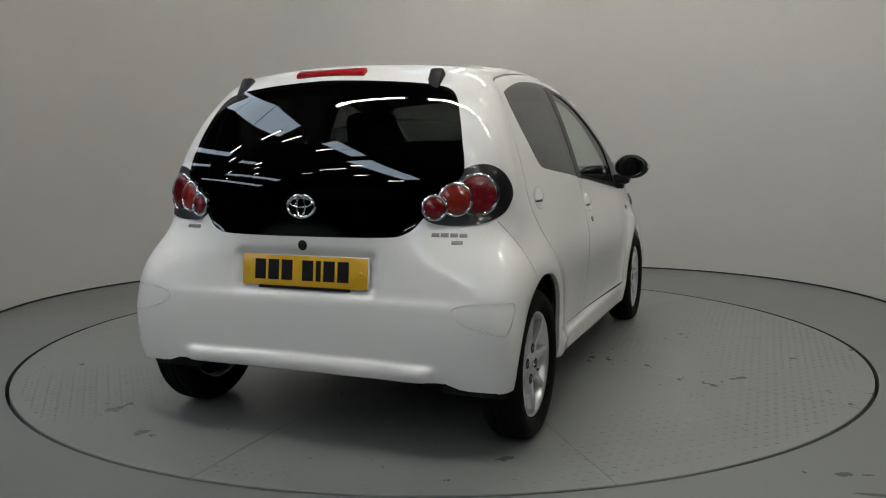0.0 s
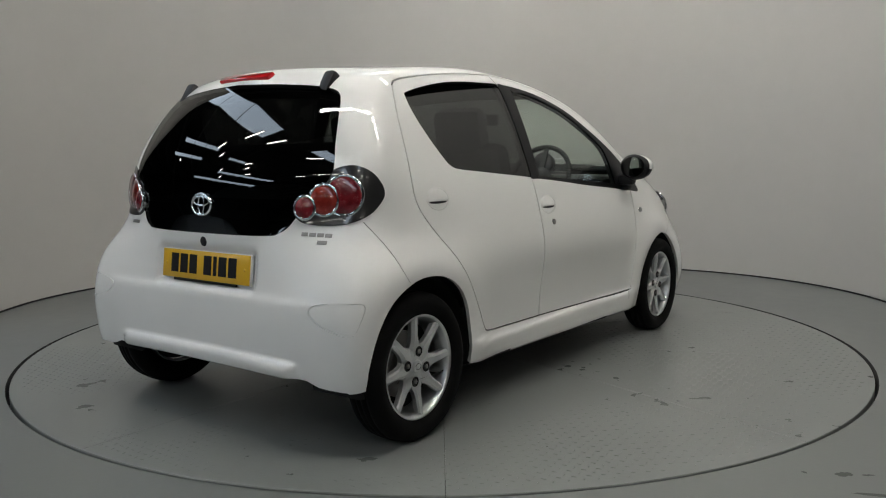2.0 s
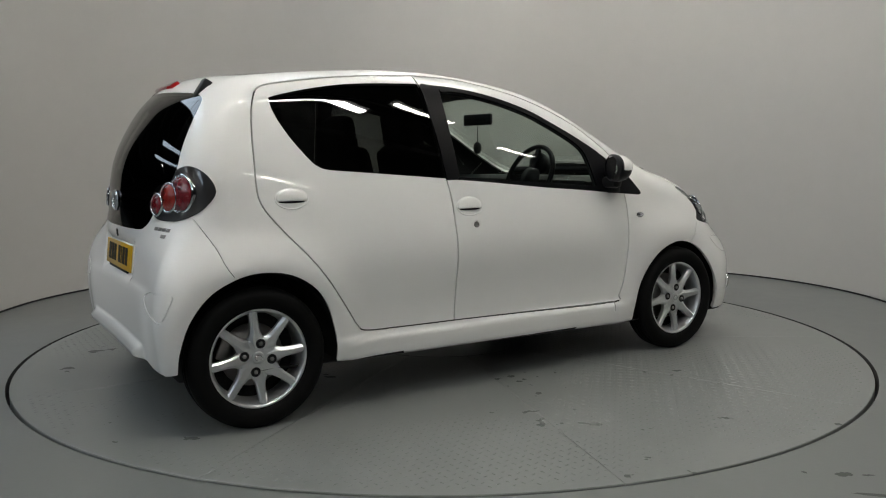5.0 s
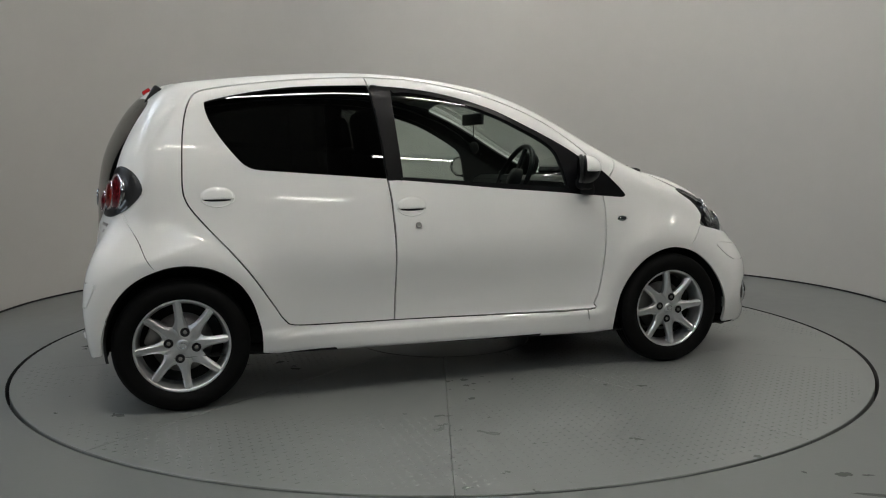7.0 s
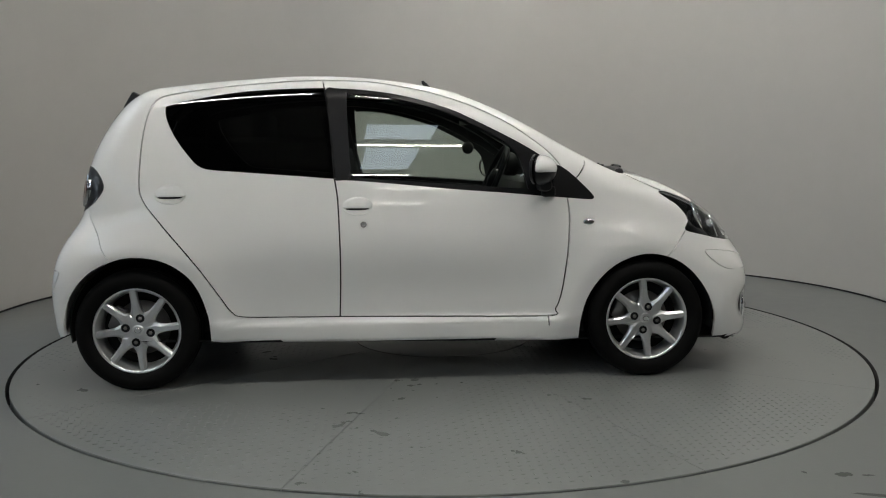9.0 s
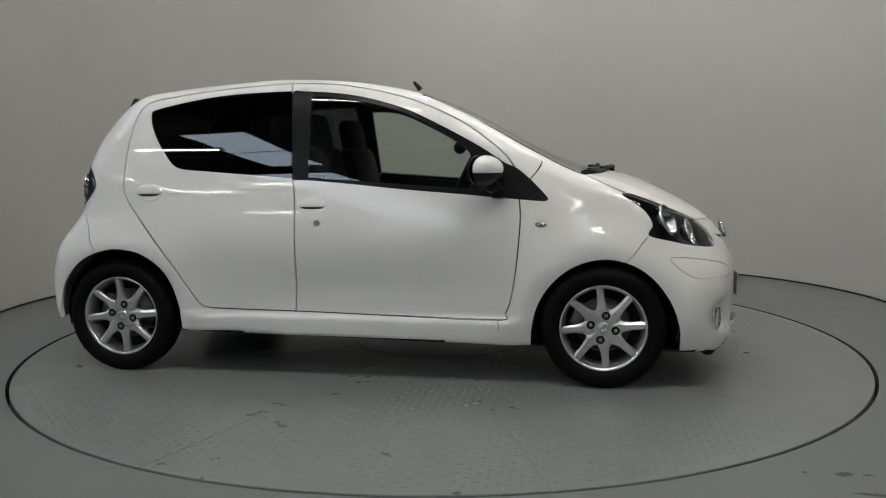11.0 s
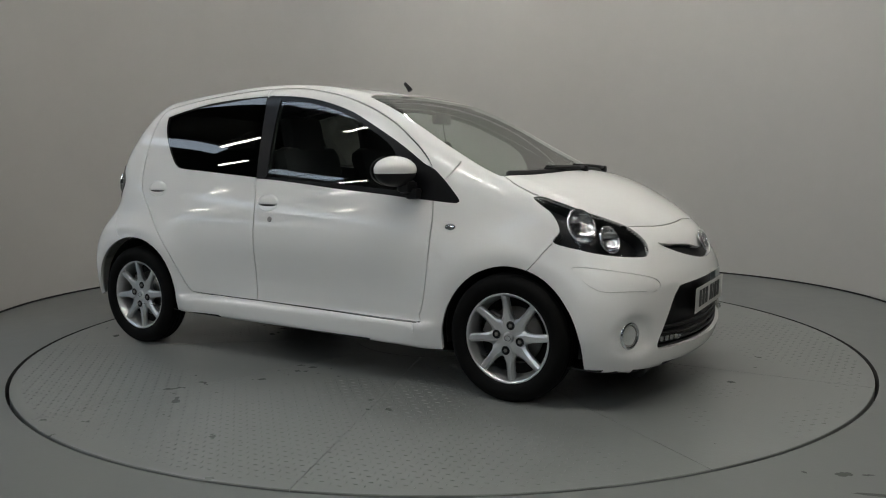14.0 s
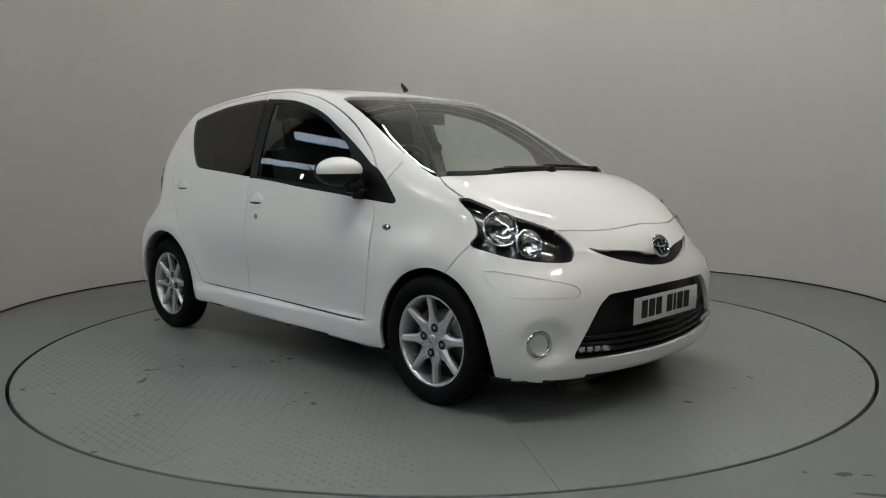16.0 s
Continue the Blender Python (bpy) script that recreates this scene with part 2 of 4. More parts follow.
NOSE_BOW = table([(0, 0.2813), (0.3, 0.2988), (0.48, 0.3146), (0.56, 0.3629), (0.64, 0.4765), (0.75, 0.4916), (1.5, 0.4915)])
TAIL = table([(0, -1.4488), (0.2, -1.5026), (0.26, -1.5199), (0.37, -1.5297), (0.48, -1.5303), (0.56, -1.5267), (0.63, -1.5181), (0.7, -1.5180), (0.78, -1.5190), (0.86, -1.5165), (0.95, -1.5080), (1, -1.4995), (1.1, -1.4690), (1.2, -1.4185), (1.3, -1.3531), (1.37, -1.3062), (1.6, -1.1518)])
SIDE = table([(0, 0.7109), (0.2, 0.7479), (0.31, 0.7568), (0.4, 0.7617), (0.5, 0.7712), (0.6, 0.7803), (0.68, 0.7762), (0.74, 0.7657), (0.8, 0.7537), (0.87, 0.7383), (0.943, 0.7208), (1, 0.7052), (1.1, 0.6737), (1.2, 0.6377), (1.27, 0.6095), (1.36, 0.5712), (1.4, 0.553), (1.7, 0.39)])
TAPER = table([(0, 0.0256), (0.45, 0.0157), (0.62, 0.0573), (0.9, 0.0863), (1.7, 0.0669)])

TAIL_BOW = table([(0, -0.0350), (0.3, -0.0279), (0.5, -0.0365), (0.65, 0.0221), (0.8, 0.243), (1, 0.290), (1.3, 0.415), (1.6, 0.50)])
CROWN = table([(-1.9, 0.1948), (-1.2, 0.1420), (-0.5, 0.0950), (0.3, 0.0420), (0.7, 0.0500), (1, 0.0700), (1.4, 0.1800), (1.9, 0.3693)])
REAR_IN = table([(0, -0.0404), (0.3, -0.0291), (0.5, -0.0139), (0.65, 0.0095), (0.75, 0.0417), (0.85, 0.0192), (1, -0.0105), (1.3, -0.0037), (1.7, -0.0042)])


def smax(a, b, k):
    h = np.maximum(k - np.abs(a - b), 0) / k
    return np.maximum(a, b) + h * h * k / 4


def half_width(x, z):
    w = SIDE(z)
    front = np.clip((x - 0.55) / 0.9, 0, 2)
    rear = np.clip((-0.75 - x) / 0.8, 0, 2)
    w = w - TAPER(z) * front ** 2 - REAR_IN(z) * rear ** 2
    for cx in (-1.17, 1.17):
        r = np.hypot(x - cx, z - 0.27)
        up = np.clip((z - 0.1) / 0.2, 0, 1)
        w = w + 0.0258 * np.exp(-((r - 0.36) / 0.10) ** 2) * up
    w = w + 0.020 / ((1 + np.exp((z - 0.298) / 0.006)) * (1 + np.exp((np.abs(x + 0.02) - 0.80) / 0.02)))
    return w - 0.008 * np.exp(-((z - 0.42) / 0.14) ** 2) * np.exp(-((x - 0.1) / 0.5) ** 4)


def skin(p):
    x, y, z = p[..., 0], np.abs(p[..., 1]), p[..., 2]
    side = y - half_width(x, z)
    top = (z - ROOF(x) + CROWN(x) * y * y) * 0.9
    scoop = 0.028 * np.exp(-(((y - 0.655) / 0.085) ** 2 + ((z - 0.322) / 0.075) ** 2) ** 2)
    nose = (scoop + x - NOSE(z) + NOSE_BOW(z) * y * y + 0.0199 * (y / 0.74) ** 8) * 0.9
    lip = 0.036 * np.exp(-((z - 0.293) / 0.025) ** 6) / (1 + np.exp((y - 0.50) / 0.012))
    well = 0.022 / ((1 + np.exp((y - 0.285) / 0.006)) * (1 + np.exp((z - 0.697) / 0.006)) * (1 + np.exp((0.560 - z) / 0.006)))
    ledge = 0.010 / ((1 + np.exp((z - 0.545) / 0.007)) * (1 + np.exp((y - 0.60) / 0.03)))
    tail = (TAIL(z) - lip - ledge + well - x + TAIL_BOW(z) * y * y + 0.0094 * (y / 0.74) ** 8) * 0.9
    f = smax(side, top, 0.10)
    f = smax(f, nose, 0.10)
    f = smax(f, tail, 0.10)
    return smax(f, 0.192 - 0.018 * x - z, 0.02)


CORE = np.array((0.08, 0.0, 0.62))


def snap(p):
    """Moves points along their ray from the core onto the skin."""
    p = np.asarray(p, float)
    d = p - CORE
    d /= np.linalg.norm(d, axis=-1, keepdims=True)
    lo, hi = np.zeros(d.shape[:-1]), np.full(d.shape[:-1], 2.3)
    for _ in range(34):
        mid = (lo + hi) / 2
        inside = skin(CORE + d * mid[..., None]) < 0
        lo, hi = np.where(inside, mid, lo), np.where(inside, hi, mid)
    return CORE + d * hi[..., None]


def normals(p, e=0.005):
    n = np.stack([skin(p + e * a) - skin(p - e * a) for a in np.eye(3)], -1)
    return n / np.linalg.norm(n, axis=-1, keepdims=True)
def curve(points, n=5, closed=True):
    """A smooth line through the points."""
    p = [Vector(q) for q in points]
    out = []
    m = len(p)
    for i in range(m if closed else m - 1):
        if closed:
            a, b, c, d = p[i - 1], p[i], p[(i + 1) % m], p[(i + 2) % m]
        else:
            a, b, c, d = p[max(i - 1, 0)], p[i], p[i + 1], p[min(i + 2, m - 1)]
        for k in range(n):
            t = k / n
            out.append(0.5 * ((2 * b) + (c - a) * t + (2 * a - 5 * b + 4 * c - d) * t * t + (3 * b - 3 * c + d - a) * t ** 3))
    if not closed:
        out.append(p[-1])
    return out


def basis(w):
    w = Vector(w).normalized()
    u = Vector((0, 0, 1)).cross(w)
    u = u.normalized() if u.length > 0.1 else Vector((1, 0, 0))
    return u, w.cross(u), w


class Cut:
    """An outline or a line on the skin, seen along -w. Points are places on the car."""

    def __init__(self, name, w, points, closed=True, n=5, width=0.0):
        self.name, self.closed, self.width = name, closed, width
        self.u, self.v, self.w = basis(w)
        line = curve(points, n, closed) if n > 1 else [Vector(q) for q in points]
        self.line = np.array([(q.dot(self.u), q.dot(self.v)) for q in line])

    def flat(self, p):
        return np.stack([p @ np.array(self.u), p @ np.array(self.v)], -1)

    def inside(self, p, n):
        q, facing = self.flat(p), n @ np.array(self.w) > 0.04
        line = self.line
        if not self.closed or self.width:
            ends = np.vstack([line, line[:1]]) if self.closed else line
            best = np.full(len(q), 9.0)
            for a, b in zip(ends[:-1], ends[1:]):
                d = b - a
                t = np.clip(((q - a) @ d) / max(d @ d, 1e-12), 0, 1)
                best = np.minimum(best, np.hypot(*(q - a - t[:, None] * d).T))
            return facing & (best < self.width * 0.55)
        hit = np.zeros(len(q), bool)
        for a, b in zip(line, np.roll(line, -1, 0)):
            cross = (a[1] > q[:, 1]) != (b[1] > q[:, 1])
            hit ^= cross & (q[:, 0] < (b[0] - a[0]) * (q[:, 1] - a[1]) / (b[1] - a[1] + 1e-12) + a[0])
        return facing & hit

    def lines(self):
        line = self.line
        if not self.width:
            return [np.vstack([line, line[:1]])]
        full = np.vstack([line, line[:1]]) if self.closed else line
        d = np.gradient(full, axis=0)
        if self.closed:
            d[0] = d[-1] = full[1] - full[-2]
        side = np.stack([-d[:, 1], d[:, 0]], -1) / np.maximum(np.hypot(*d.T), 1e-9)[:, None]
        return [full + side * self.width / 2, full - side * self.width / 2]

    def carve(self, bm):
        u, v, w = self.u, self.v, self.w
        lo, hi = self.line.min(0) - 0.02, self.line.max(0) + 0.02
        active = {}
        def take(f):
            q = [(x.co.dot(u), x.co.dot(v)) for x in f.verts]
            active[f] = (min(a for a, _ in q), min(b for _, b in q), max(a for a, _ in q), max(b for _, b in q))
        for f in bm.faces:
            if f.normal.dot(w) > 0.03:
                c = f.verts[0].co
                if lo[0] - 0.04 < c.dot(u) < hi[0] + 0.04 and lo[1] - 0.04 < c.dot(v) < hi[1] + 0.04:
                    take(f)
        for line in self.lines():
            for a, b in zip(line[:-1], line[1:]):
                d = b - a
                if np.hypot(*d) < 1e-6:
                    continue
                x0, x1 = sorted((a[0], b[0]))
                y0, y1 = sorted((a[1], b[1]))
                near = [f for f, k in active.items() if k[0] <= x1 and k[2] >= x0 and k[1] <= y1 and k[3] >= y0]
                if not near:
                    continue
                geom = set(near)
                for f in near:
                    geom.update(f.edges)
                    geom.update(f.verts)
                place = u * float(a[0]) + v * float(a[1])
                way = u * float(-d[1]) + v * float(d[0])
                made = bmesh.ops.bisect_plane(bm, geom=list(geom), dist=1e-5, plane_co=place, plane_no=way.normalized())
                for f in near:
                    active.pop(f, None)
                for f in made["geom"]:
                    if isinstance(f, bmesh.types.BMFace) and f.is_valid:
                        f.normal_update()
                        take(f)


def shell_grid():
    h = Vector((1.75, 0.8, 0.62))
    nx, ny, nz = 170, 40, 62
    bm = bmesh.new()
    seen = {}
    def vert(i, j, k):
        key = (i, j, k)
        if key not in seen:
            seen[key] = bm.verts.new((CORE[0] + h.x * (2 * i / nx - 1), -h.y * j / ny, CORE[2] + h.z * (2 * k / nz - 1)))
        return seen[key]
    def quad(a, b, c, d):
        bm.faces.new((vert(*a), vert(*b), vert(*c), vert(*d)))
    for i in range(nx):
        for k in range(nz):
            quad((i, ny, k), (i + 1, ny, k), (i + 1, ny, k + 1), (i, ny, k + 1))
        for j in range(ny):
            quad((i, j, nz), (i, j + 1, nz), (i + 1, j + 1, nz), (i + 1, j, nz))
            quad((i, j, 0), (i + 1, j, 0), (i + 1, j + 1, 0), (i, j + 1, 0))
    for j in range(ny):
        for k in range(nz):
            quad((0, j, k), (0, j + 1, k), (0, j + 1, k + 1), (0, j, k + 1))
            quad((nx, j, k), (nx, j, k + 1), (nx, j + 1, k + 1), (nx, j + 1, k))
    co = snap(np.array([v.co[:] for v in bm.verts]))
    for v, c in zip(bm.verts, co):
        v.co = c
    for f in bm.faces:
        f.normal_update()
        if f.normal.dot(f.calc_center_median() - Vector(CORE)) < 0:
            f.normal_flip()
    return bm


def xz(*pairs):
    return [(x, -0.7, z) for x, z in pairs]


def yz(*pairs):
    return [(0, y, z) for y, z in pairs]


SIDEWAYS, BACK, FRONT, UP = (0, -1, 0), (-1, 0, 0), (1, 0, 0), (0, 0, 1)
HEAD_W, TAIL_W, CORNER_F, CORNER_R = (0.6, -0.65, 0.45), (-0.866, -0.5, 0.1), (0.7, -0.7, 0), (-0.7, -0.7, 0)
B_LINE = xz((-0.333, 1.404), (-0.323, 1.354), (-0.300, 1.195), (-0.282, 0.987), (-0.277, 0.941), (-0.265, 0.860), (-0.259, 0.734), (-0.256, 0.607), (-0.258, 0.475), (-0.264, 0.315))
R_DOOR = xz((-0.333, 1.404), (-0.519, 1.395), (-0.701, 1.380), (-0.829, 1.365), (-0.957, 1.346), (-1.032, 1.332), (-1.074, 1.316), (-1.098, 1.287), (-1.120, 1.225), (-1.134, 1.135), (-1.141, 1.021), (-1.143, 0.920), (-1.133, 0.870), (-1.104, 0.820), (-1.032, 0.733), (-0.951, 0.641), (-0.873, 0.539), (-0.794, 0.418), (-0.750, 0.352), (-0.701, 0.325), (-0.525, 0.319), (-0.264, 0.315))
F_DOOR = xz((-0.333, 1.404), (-0.123, 1.396), (0.009, 1.376), (0.142, 1.349), (0.275, 1.310), (0.407, 1.258), (0.538, 1.191), (0.639, 1.120), (0.702, 1.070), (0.748, 1.022), (0.775, 0.975), (0.790, 0.92), (0.794, 0.844), (0.799, 0.769), (0.794, 0.666), (0.781, 0.536), (0.759, 0.403), (0.734, 0.333), (0.701, 0.300), (0.251, 0.304), (-0.264, 0.315))
HEADLAMP = [(1.244, -0.668, 0.863), (1.281, -0.648, 0.867), (1.330, -0.639, 0.851), (1.439, -0.600, 0.810), (1.531, -0.523, 0.769), (1.586, -0.476, 0.742), (1.639, -0.452, 0.702), (1.669, -0.453, 0.664), (1.681, -0.476, 0.632), (1.674, -0.508, 0.621), (1.632, -0.581, 0.624), (1.566, -0.654, 0.636), (1.490, -0.701, 0.653), (1.368, -0.731, 0.685), (1.381, -0.710, 0.730), (1.364, -0.695, 0.767), (1.327, -0.682, 0.805), (1.285, -0.678, 0.833)]
TAILLAMP = [(-1.459, -0.437, 0.850), (-1.449, -0.460, 0.899), (-1.429, -0.509, 0.948), (-1.405, -0.566, 0.987), (-1.381, -0.609, 1.006), (-1.355, -0.650, 1.007), (-1.322, -0.686, 0.985), (-1.296, -0.707, 0.946), (-1.292, -0.716, 0.907), (-1.313, -0.713, 0.874), (-1.346, -0.700, 0.841), (-1.385, -0.668, 0.817), (-1.414, -0.617, 0.804), (-1.436, -0.548, 0.801), (-1.451, -0.485, 0.807), (-1.458, -0.453, 0.825)]
cuts = [
    Cut("arch", SIDEWAYS, xz((-1.478, -0.30), (-1.480, -0.10), (-1.481, 0.08), (-1.481, 0.267), (-1.471, 0.352), (-1.431, 0.456), (-1.355, 0.543), (-1.247, 0.595), (-1.149, 0.608), (-1.041, 0.590), (-0.947, 0.533), (-0.890, 0.455), (-0.859, 0.362), (-0.846, 0.283), (-0.845, 0.08), (-0.845, -0.10), (-0.845, -0.30))),
    Cut("arch", SIDEWAYS, xz((0.845, -0.30), (0.846, -0.12), (0.846, 0.05), (0.847, 0.190), (0.856, 0.294), (0.885, 0.388), (0.948, 0.480), (1.040, 0.550), (1.163, 0.583), (1.288, 0.560), (1.385, 0.496), (1.457, 0.400), (1.494, 0.303), (1.504, 0.217), (1.502, 0.05), (1.500, -0.12), (1.500, -0.30))),
    Cut("rear_cut", BACK, yz((0.05, 0.05), (0.05, 0.268), (-0.30, 0.270), (-0.495, 0.276), (-0.558, 0.273), (-0.608, 0.256), (-0.678, 0.249), (-0.757, 0.250), (-0.9, 0.255), (-0.9, 0.05)), n=1),
    Cut("rear_cut", SIDEWAYS, xz((-1.70, 0.05), (-1.70, 0.25), (-1.52, 0.25), (-1.478, 0.260), (-1.46, 0.05)), n=1),
    Cut("rear_window", SIDEWAYS, xz((-1.041, 1.269), (-1.030, 1.281), (-0.952, 1.302), (-0.825, 1.328), (-0.698, 1.347), (-0.568, 1.357), (-0.438, 1.362), (-0.328, 1.364), (-0.318, 1.354), (-0.303, 1.247), (-0.288, 1.116), (-0.280, 1.013), (-0.274, 0.952), (-0.285, 0.945), (-0.409, 0.955), (-0.561, 0.967), (-0.712, 0.979), (-0.837, 0.990), (-0.883, 1.006), (-0.914, 1.034), (-0.967, 1.100), (-1.009, 1.167), (-1.034, 1.224))),
    Cut("front_window", SIDEWAYS, xz((-0.221, 1.315), (-0.203, 1.332), (-0.124, 1.334), (0.008, 1.313), (0.139, 1.280), (0.271, 1.234), (0.401, 1.170), (0.504, 1.111), (0.556, 1.066), (0.582, 1.005), (0.600, 0.932), (0.607, 0.897), (0.595, 0.890), (0.415, 0.905), (0.103, 0.927), (-0.193, 0.949), (-0.204, 0.962))),
    Cut("window_trim", SIDEWAYS, xz((-0.317, 1.358), (-0.255, 1.362), (-0.124, 1.353), (0.008, 1.334), (0.140, 1.302), (0.272, 1.258), (0.402, 1.196), (0.532, 1.129), (0.635, 1.070), (0.724, 1.012), (0.777, 0.988), (0.828, 0.948), (0.880, 0.898), (0.919, 0.855), (0.917, 0.842), (0.891, 0.838), (0.784, 0.847), (0.677, 0.856), (0.519, 0.871), (0.258, 0.892), (-0.001, 0.918), (-0.206, 0.936), (-0.280, 0.942), (-0.290, 1.013), (-0.298, 1.116), (-0.314, 1.247))),
    Cut("tail_lamp", TAIL_W, TAILLAMP),
    Cut("headlamp", HEAD_W, HEADLAMP),
    Cut("rear_glass", BACK, yz((0.5, 1.328), (0.25, 1.328), (0.08, 1.327), (-0.167, 1.318), (-0.316, 1.308), (-0.417, 1.297), (-0.478, 1.279), (-0.511, 1.243), (-0.539, 1.170), (-0.561, 1.091), (-0.579, 1.003), (-0.56, 0.95), (-0.451, 0.825), (-0.423, 0.792), (-0.386, 0.770), (-0.336, 0.760), (-0.145, 0.757), (0.08, 0.757), (0.25, 0.757), (0.5, 0.757)), n=4),
    Cut("windscreen", UP, [(0.265, 0.5, 0), (0.266, 0.25, 0), (0.268, 0.08, 0), (0.271, -0.026, 0), (0.280, -0.150, 0), (0.295, -0.371, 0), (0.312, -0.510, 0), (0.335, -0.535, 0), (0.505, -0.565, 0), (0.698, -0.593, 0), (0.871, -0.614, 0), (1.031, -0.629, 0), (1.088, -0.620, 0), (1.128, -0.54, 0), (1.164, -0.447, 0), (1.194, -0.293, 0), (1.208, -0.120, 0), (1.212, 0.08, 0), (1.213, 0.25, 0), (1.213, 0.5, 0)], n=4),
    Cut("grille", FRONT, yz((0.5, 0.502), (0.25, 0.502), (0.08, 0.502), (-0.028, 0.502), (-0.250, 0.497), (-0.365, 0.492), (-0.388, 0.482), (-0.430, 0.450), (-0.483, 0.374), (-0.537, 0.289), (-0.545, 0.262), (-0.526, 0.248), (-0.398, 0.240), (-0.215, 0.234), (0.024, 0.230), (0.08, 0.230), (0.25, 0.230), (0.5, 0.230)), n=4),
    Cut("grille_slot", FRONT, yz((-0.384, 0.670), (-0.324, 0.660), (-0.161, 0.646), (-0.073, 0.628), (0.05, 0.620), (0.25, 0.620), (0.5, 0.620), (0.5, 0.578), (0.25, 0.578), (0.05, 0.578), (-0.020, 0.578), (-0.125, 0.587), (-0.259, 0.615), (-0.352, 0.648)), n=4),
    Cut("gap", SIDEWAYS, R_DOOR, False, 4, 0.006),
    Cut("gap", SIDEWAYS, B_LINE, False, 4, 0.007),
    Cut("gap", SIDEWAYS, F_DOOR, False, 4, 0.006),
    Cut("gap", SIDEWAYS, xz((0.700, 0.297), (0.703, 0.255)), False, 2, 0.005),
    Cut("gap", CORNER_F, [(0.885, -0.651, 1.018), (0.865, -0.69, 0.975), (0.838, -0.707, 0.940)], False, 4, 0.005),
    Cut("gap", CORNER_R, [(-1.372, -0.687, 0.815), (-1.338, -0.739, 0.748), (-1.311, -0.776, 0.688), (-1.265, -0.804, 0.600)], False, 4, 0.0022),
    Cut("gap", CORNER_F, [(1.262, -0.770, 0.570), (1.327, -0.754, 0.644), (1.362, -0.734, 0.682)], False, 4, 0.0028),
    Cut("gap", UP, [(1.088, -0.622, 0), (1.155, -0.650, 0), (1.237, -0.660, 0), (1.262, -0.656, 0)], False, 4, 0.006),
    Cut("gap", (0.7, 0, 0.7), [(1.580, -0.482, 0.745), (1.592, -0.466, 0.740), (1.625, -0.39, 0.735), (1.658, -0.308, 0.732), (1.682, -0.210, 0.733), (1.692, -0.10, 0.738), (1.690, 0.02, 0.744)], False, 4, 0.006),
    Cut("groove_rear", CORNER_R, [(-1.537, -0.578, 0.519), (-1.534, -0.596, 0.536), (-1.530, -0.677, 0.550), (-1.496, -0.768, 0.553), (-1.485, -0.783, 0.545), (-1.493, -0.783, 0.519), (-1.518, -0.771, 0.466), (-1.528, -0.755, 0.454), (-1.541, -0.707, 0.459), (-1.540, -0.636, 0.474), (-1.539, -0.592, 0.498)], True, 4, 0.0065),
    Cut("groove_front", CORNER_F, [(1.456, -0.748, 0.579), (1.469, -0.739, 0.591), (1.562, -0.700, 0.583), (1.650, -0.635, 0.566), (1.705, -0.561, 0.547), (1.731, -0.518, 0.529), (1.741, -0.509, 0.510), (1.738, -0.530, 0.495), (1.724, -0.570, 0.490), (1.672, -0.668, 0.496), (1.584, -0.731, 0.497), (1.542, -0.746, 0.510), (1.496, -0.751, 0.539)], True, 4, 0.0055),
]
areas = [
    Cut("rear_door", SIDEWAYS, R_DOOR + B_LINE[::-1][1:-1]),
    Cut("front_door", SIDEWAYS, F_DOOR + B_LINE[::-1][1:-1]),
    Cut("bonnet", UP, [(1.0, 0.05, 0), (1.0, -0.61, 0), (1.088, -0.622, 0), (1.155, -0.650, 0), (1.237, -0.660, 0), (1.30, -0.66, 0), (1.45, -0.60, 0), (1.592, -0.466, 0), (1.625, -0.39, 0), (1.658, -0.308, 0), (1.682, -0.210, 0), (1.692, -0.10, 0), (1.690, 0.05, 0)], n=4),
    Cut("front_bumper", CORNER_F, [(1.262, -0.770, 0.570), (1.327, -0.754, 0.644), (1.370, -0.731, 0.687), (1.49, -0.70, 0.655), (1.68, -0.45, 0.66), (1.60, -0.45, 0.745), (1.66, -0.3, 0.735), (1.70, 0.1, 0.745), (2.2, 0.2, 0.74), (2.2, 0.2, 0.0), (1.2, -0.9, 0.0)], n=1),
    Cut("rear_bumper", CORNER_R, [(-1.41, -0.64, 0.80), (-1.372, -0.687, 0.815), (-1.338, -0.739, 0.748), (-1.311, -0.776, 0.688), (-1.265, -0.804, 0.60), (-1.2, -0.9, 0.0), (-1.9, 0.3, 0.0), (-1.55, 0.05, 0.56), (-1.53, -0.40, 0.56), (-1.50, -0.52, 0.62)], n=1),
]

PILLAR = cuts[14].line
assert cuts[14].width == 0.007
shell = shell_grid()
for c in cuts:
    c.carve(shell)
shell.verts.ensure_lookup_table()
SKIN_CO = snap(np.array([v.co[:] for v in shell.verts]))
SKIN_CO[np.abs(SKIN_CO[:, 1]) < 2e-4, 1] = 0
SKIN_NO = normals(SKIN_CO)
for i, v in enumerate(shell.verts):
    v.index = i
SKIN_FACES = [[v.index for v in f.verts] for f in shell.faces]
shell.free()
MID = np.array([SKIN_CO[f].mean(0) for f in SKIN_FACES])
MID_N = np.array([SKIN_NO[f].mean(0) for f in SKIN_FACES])
NAMES = np.full(len(MID), "body", dtype=object)
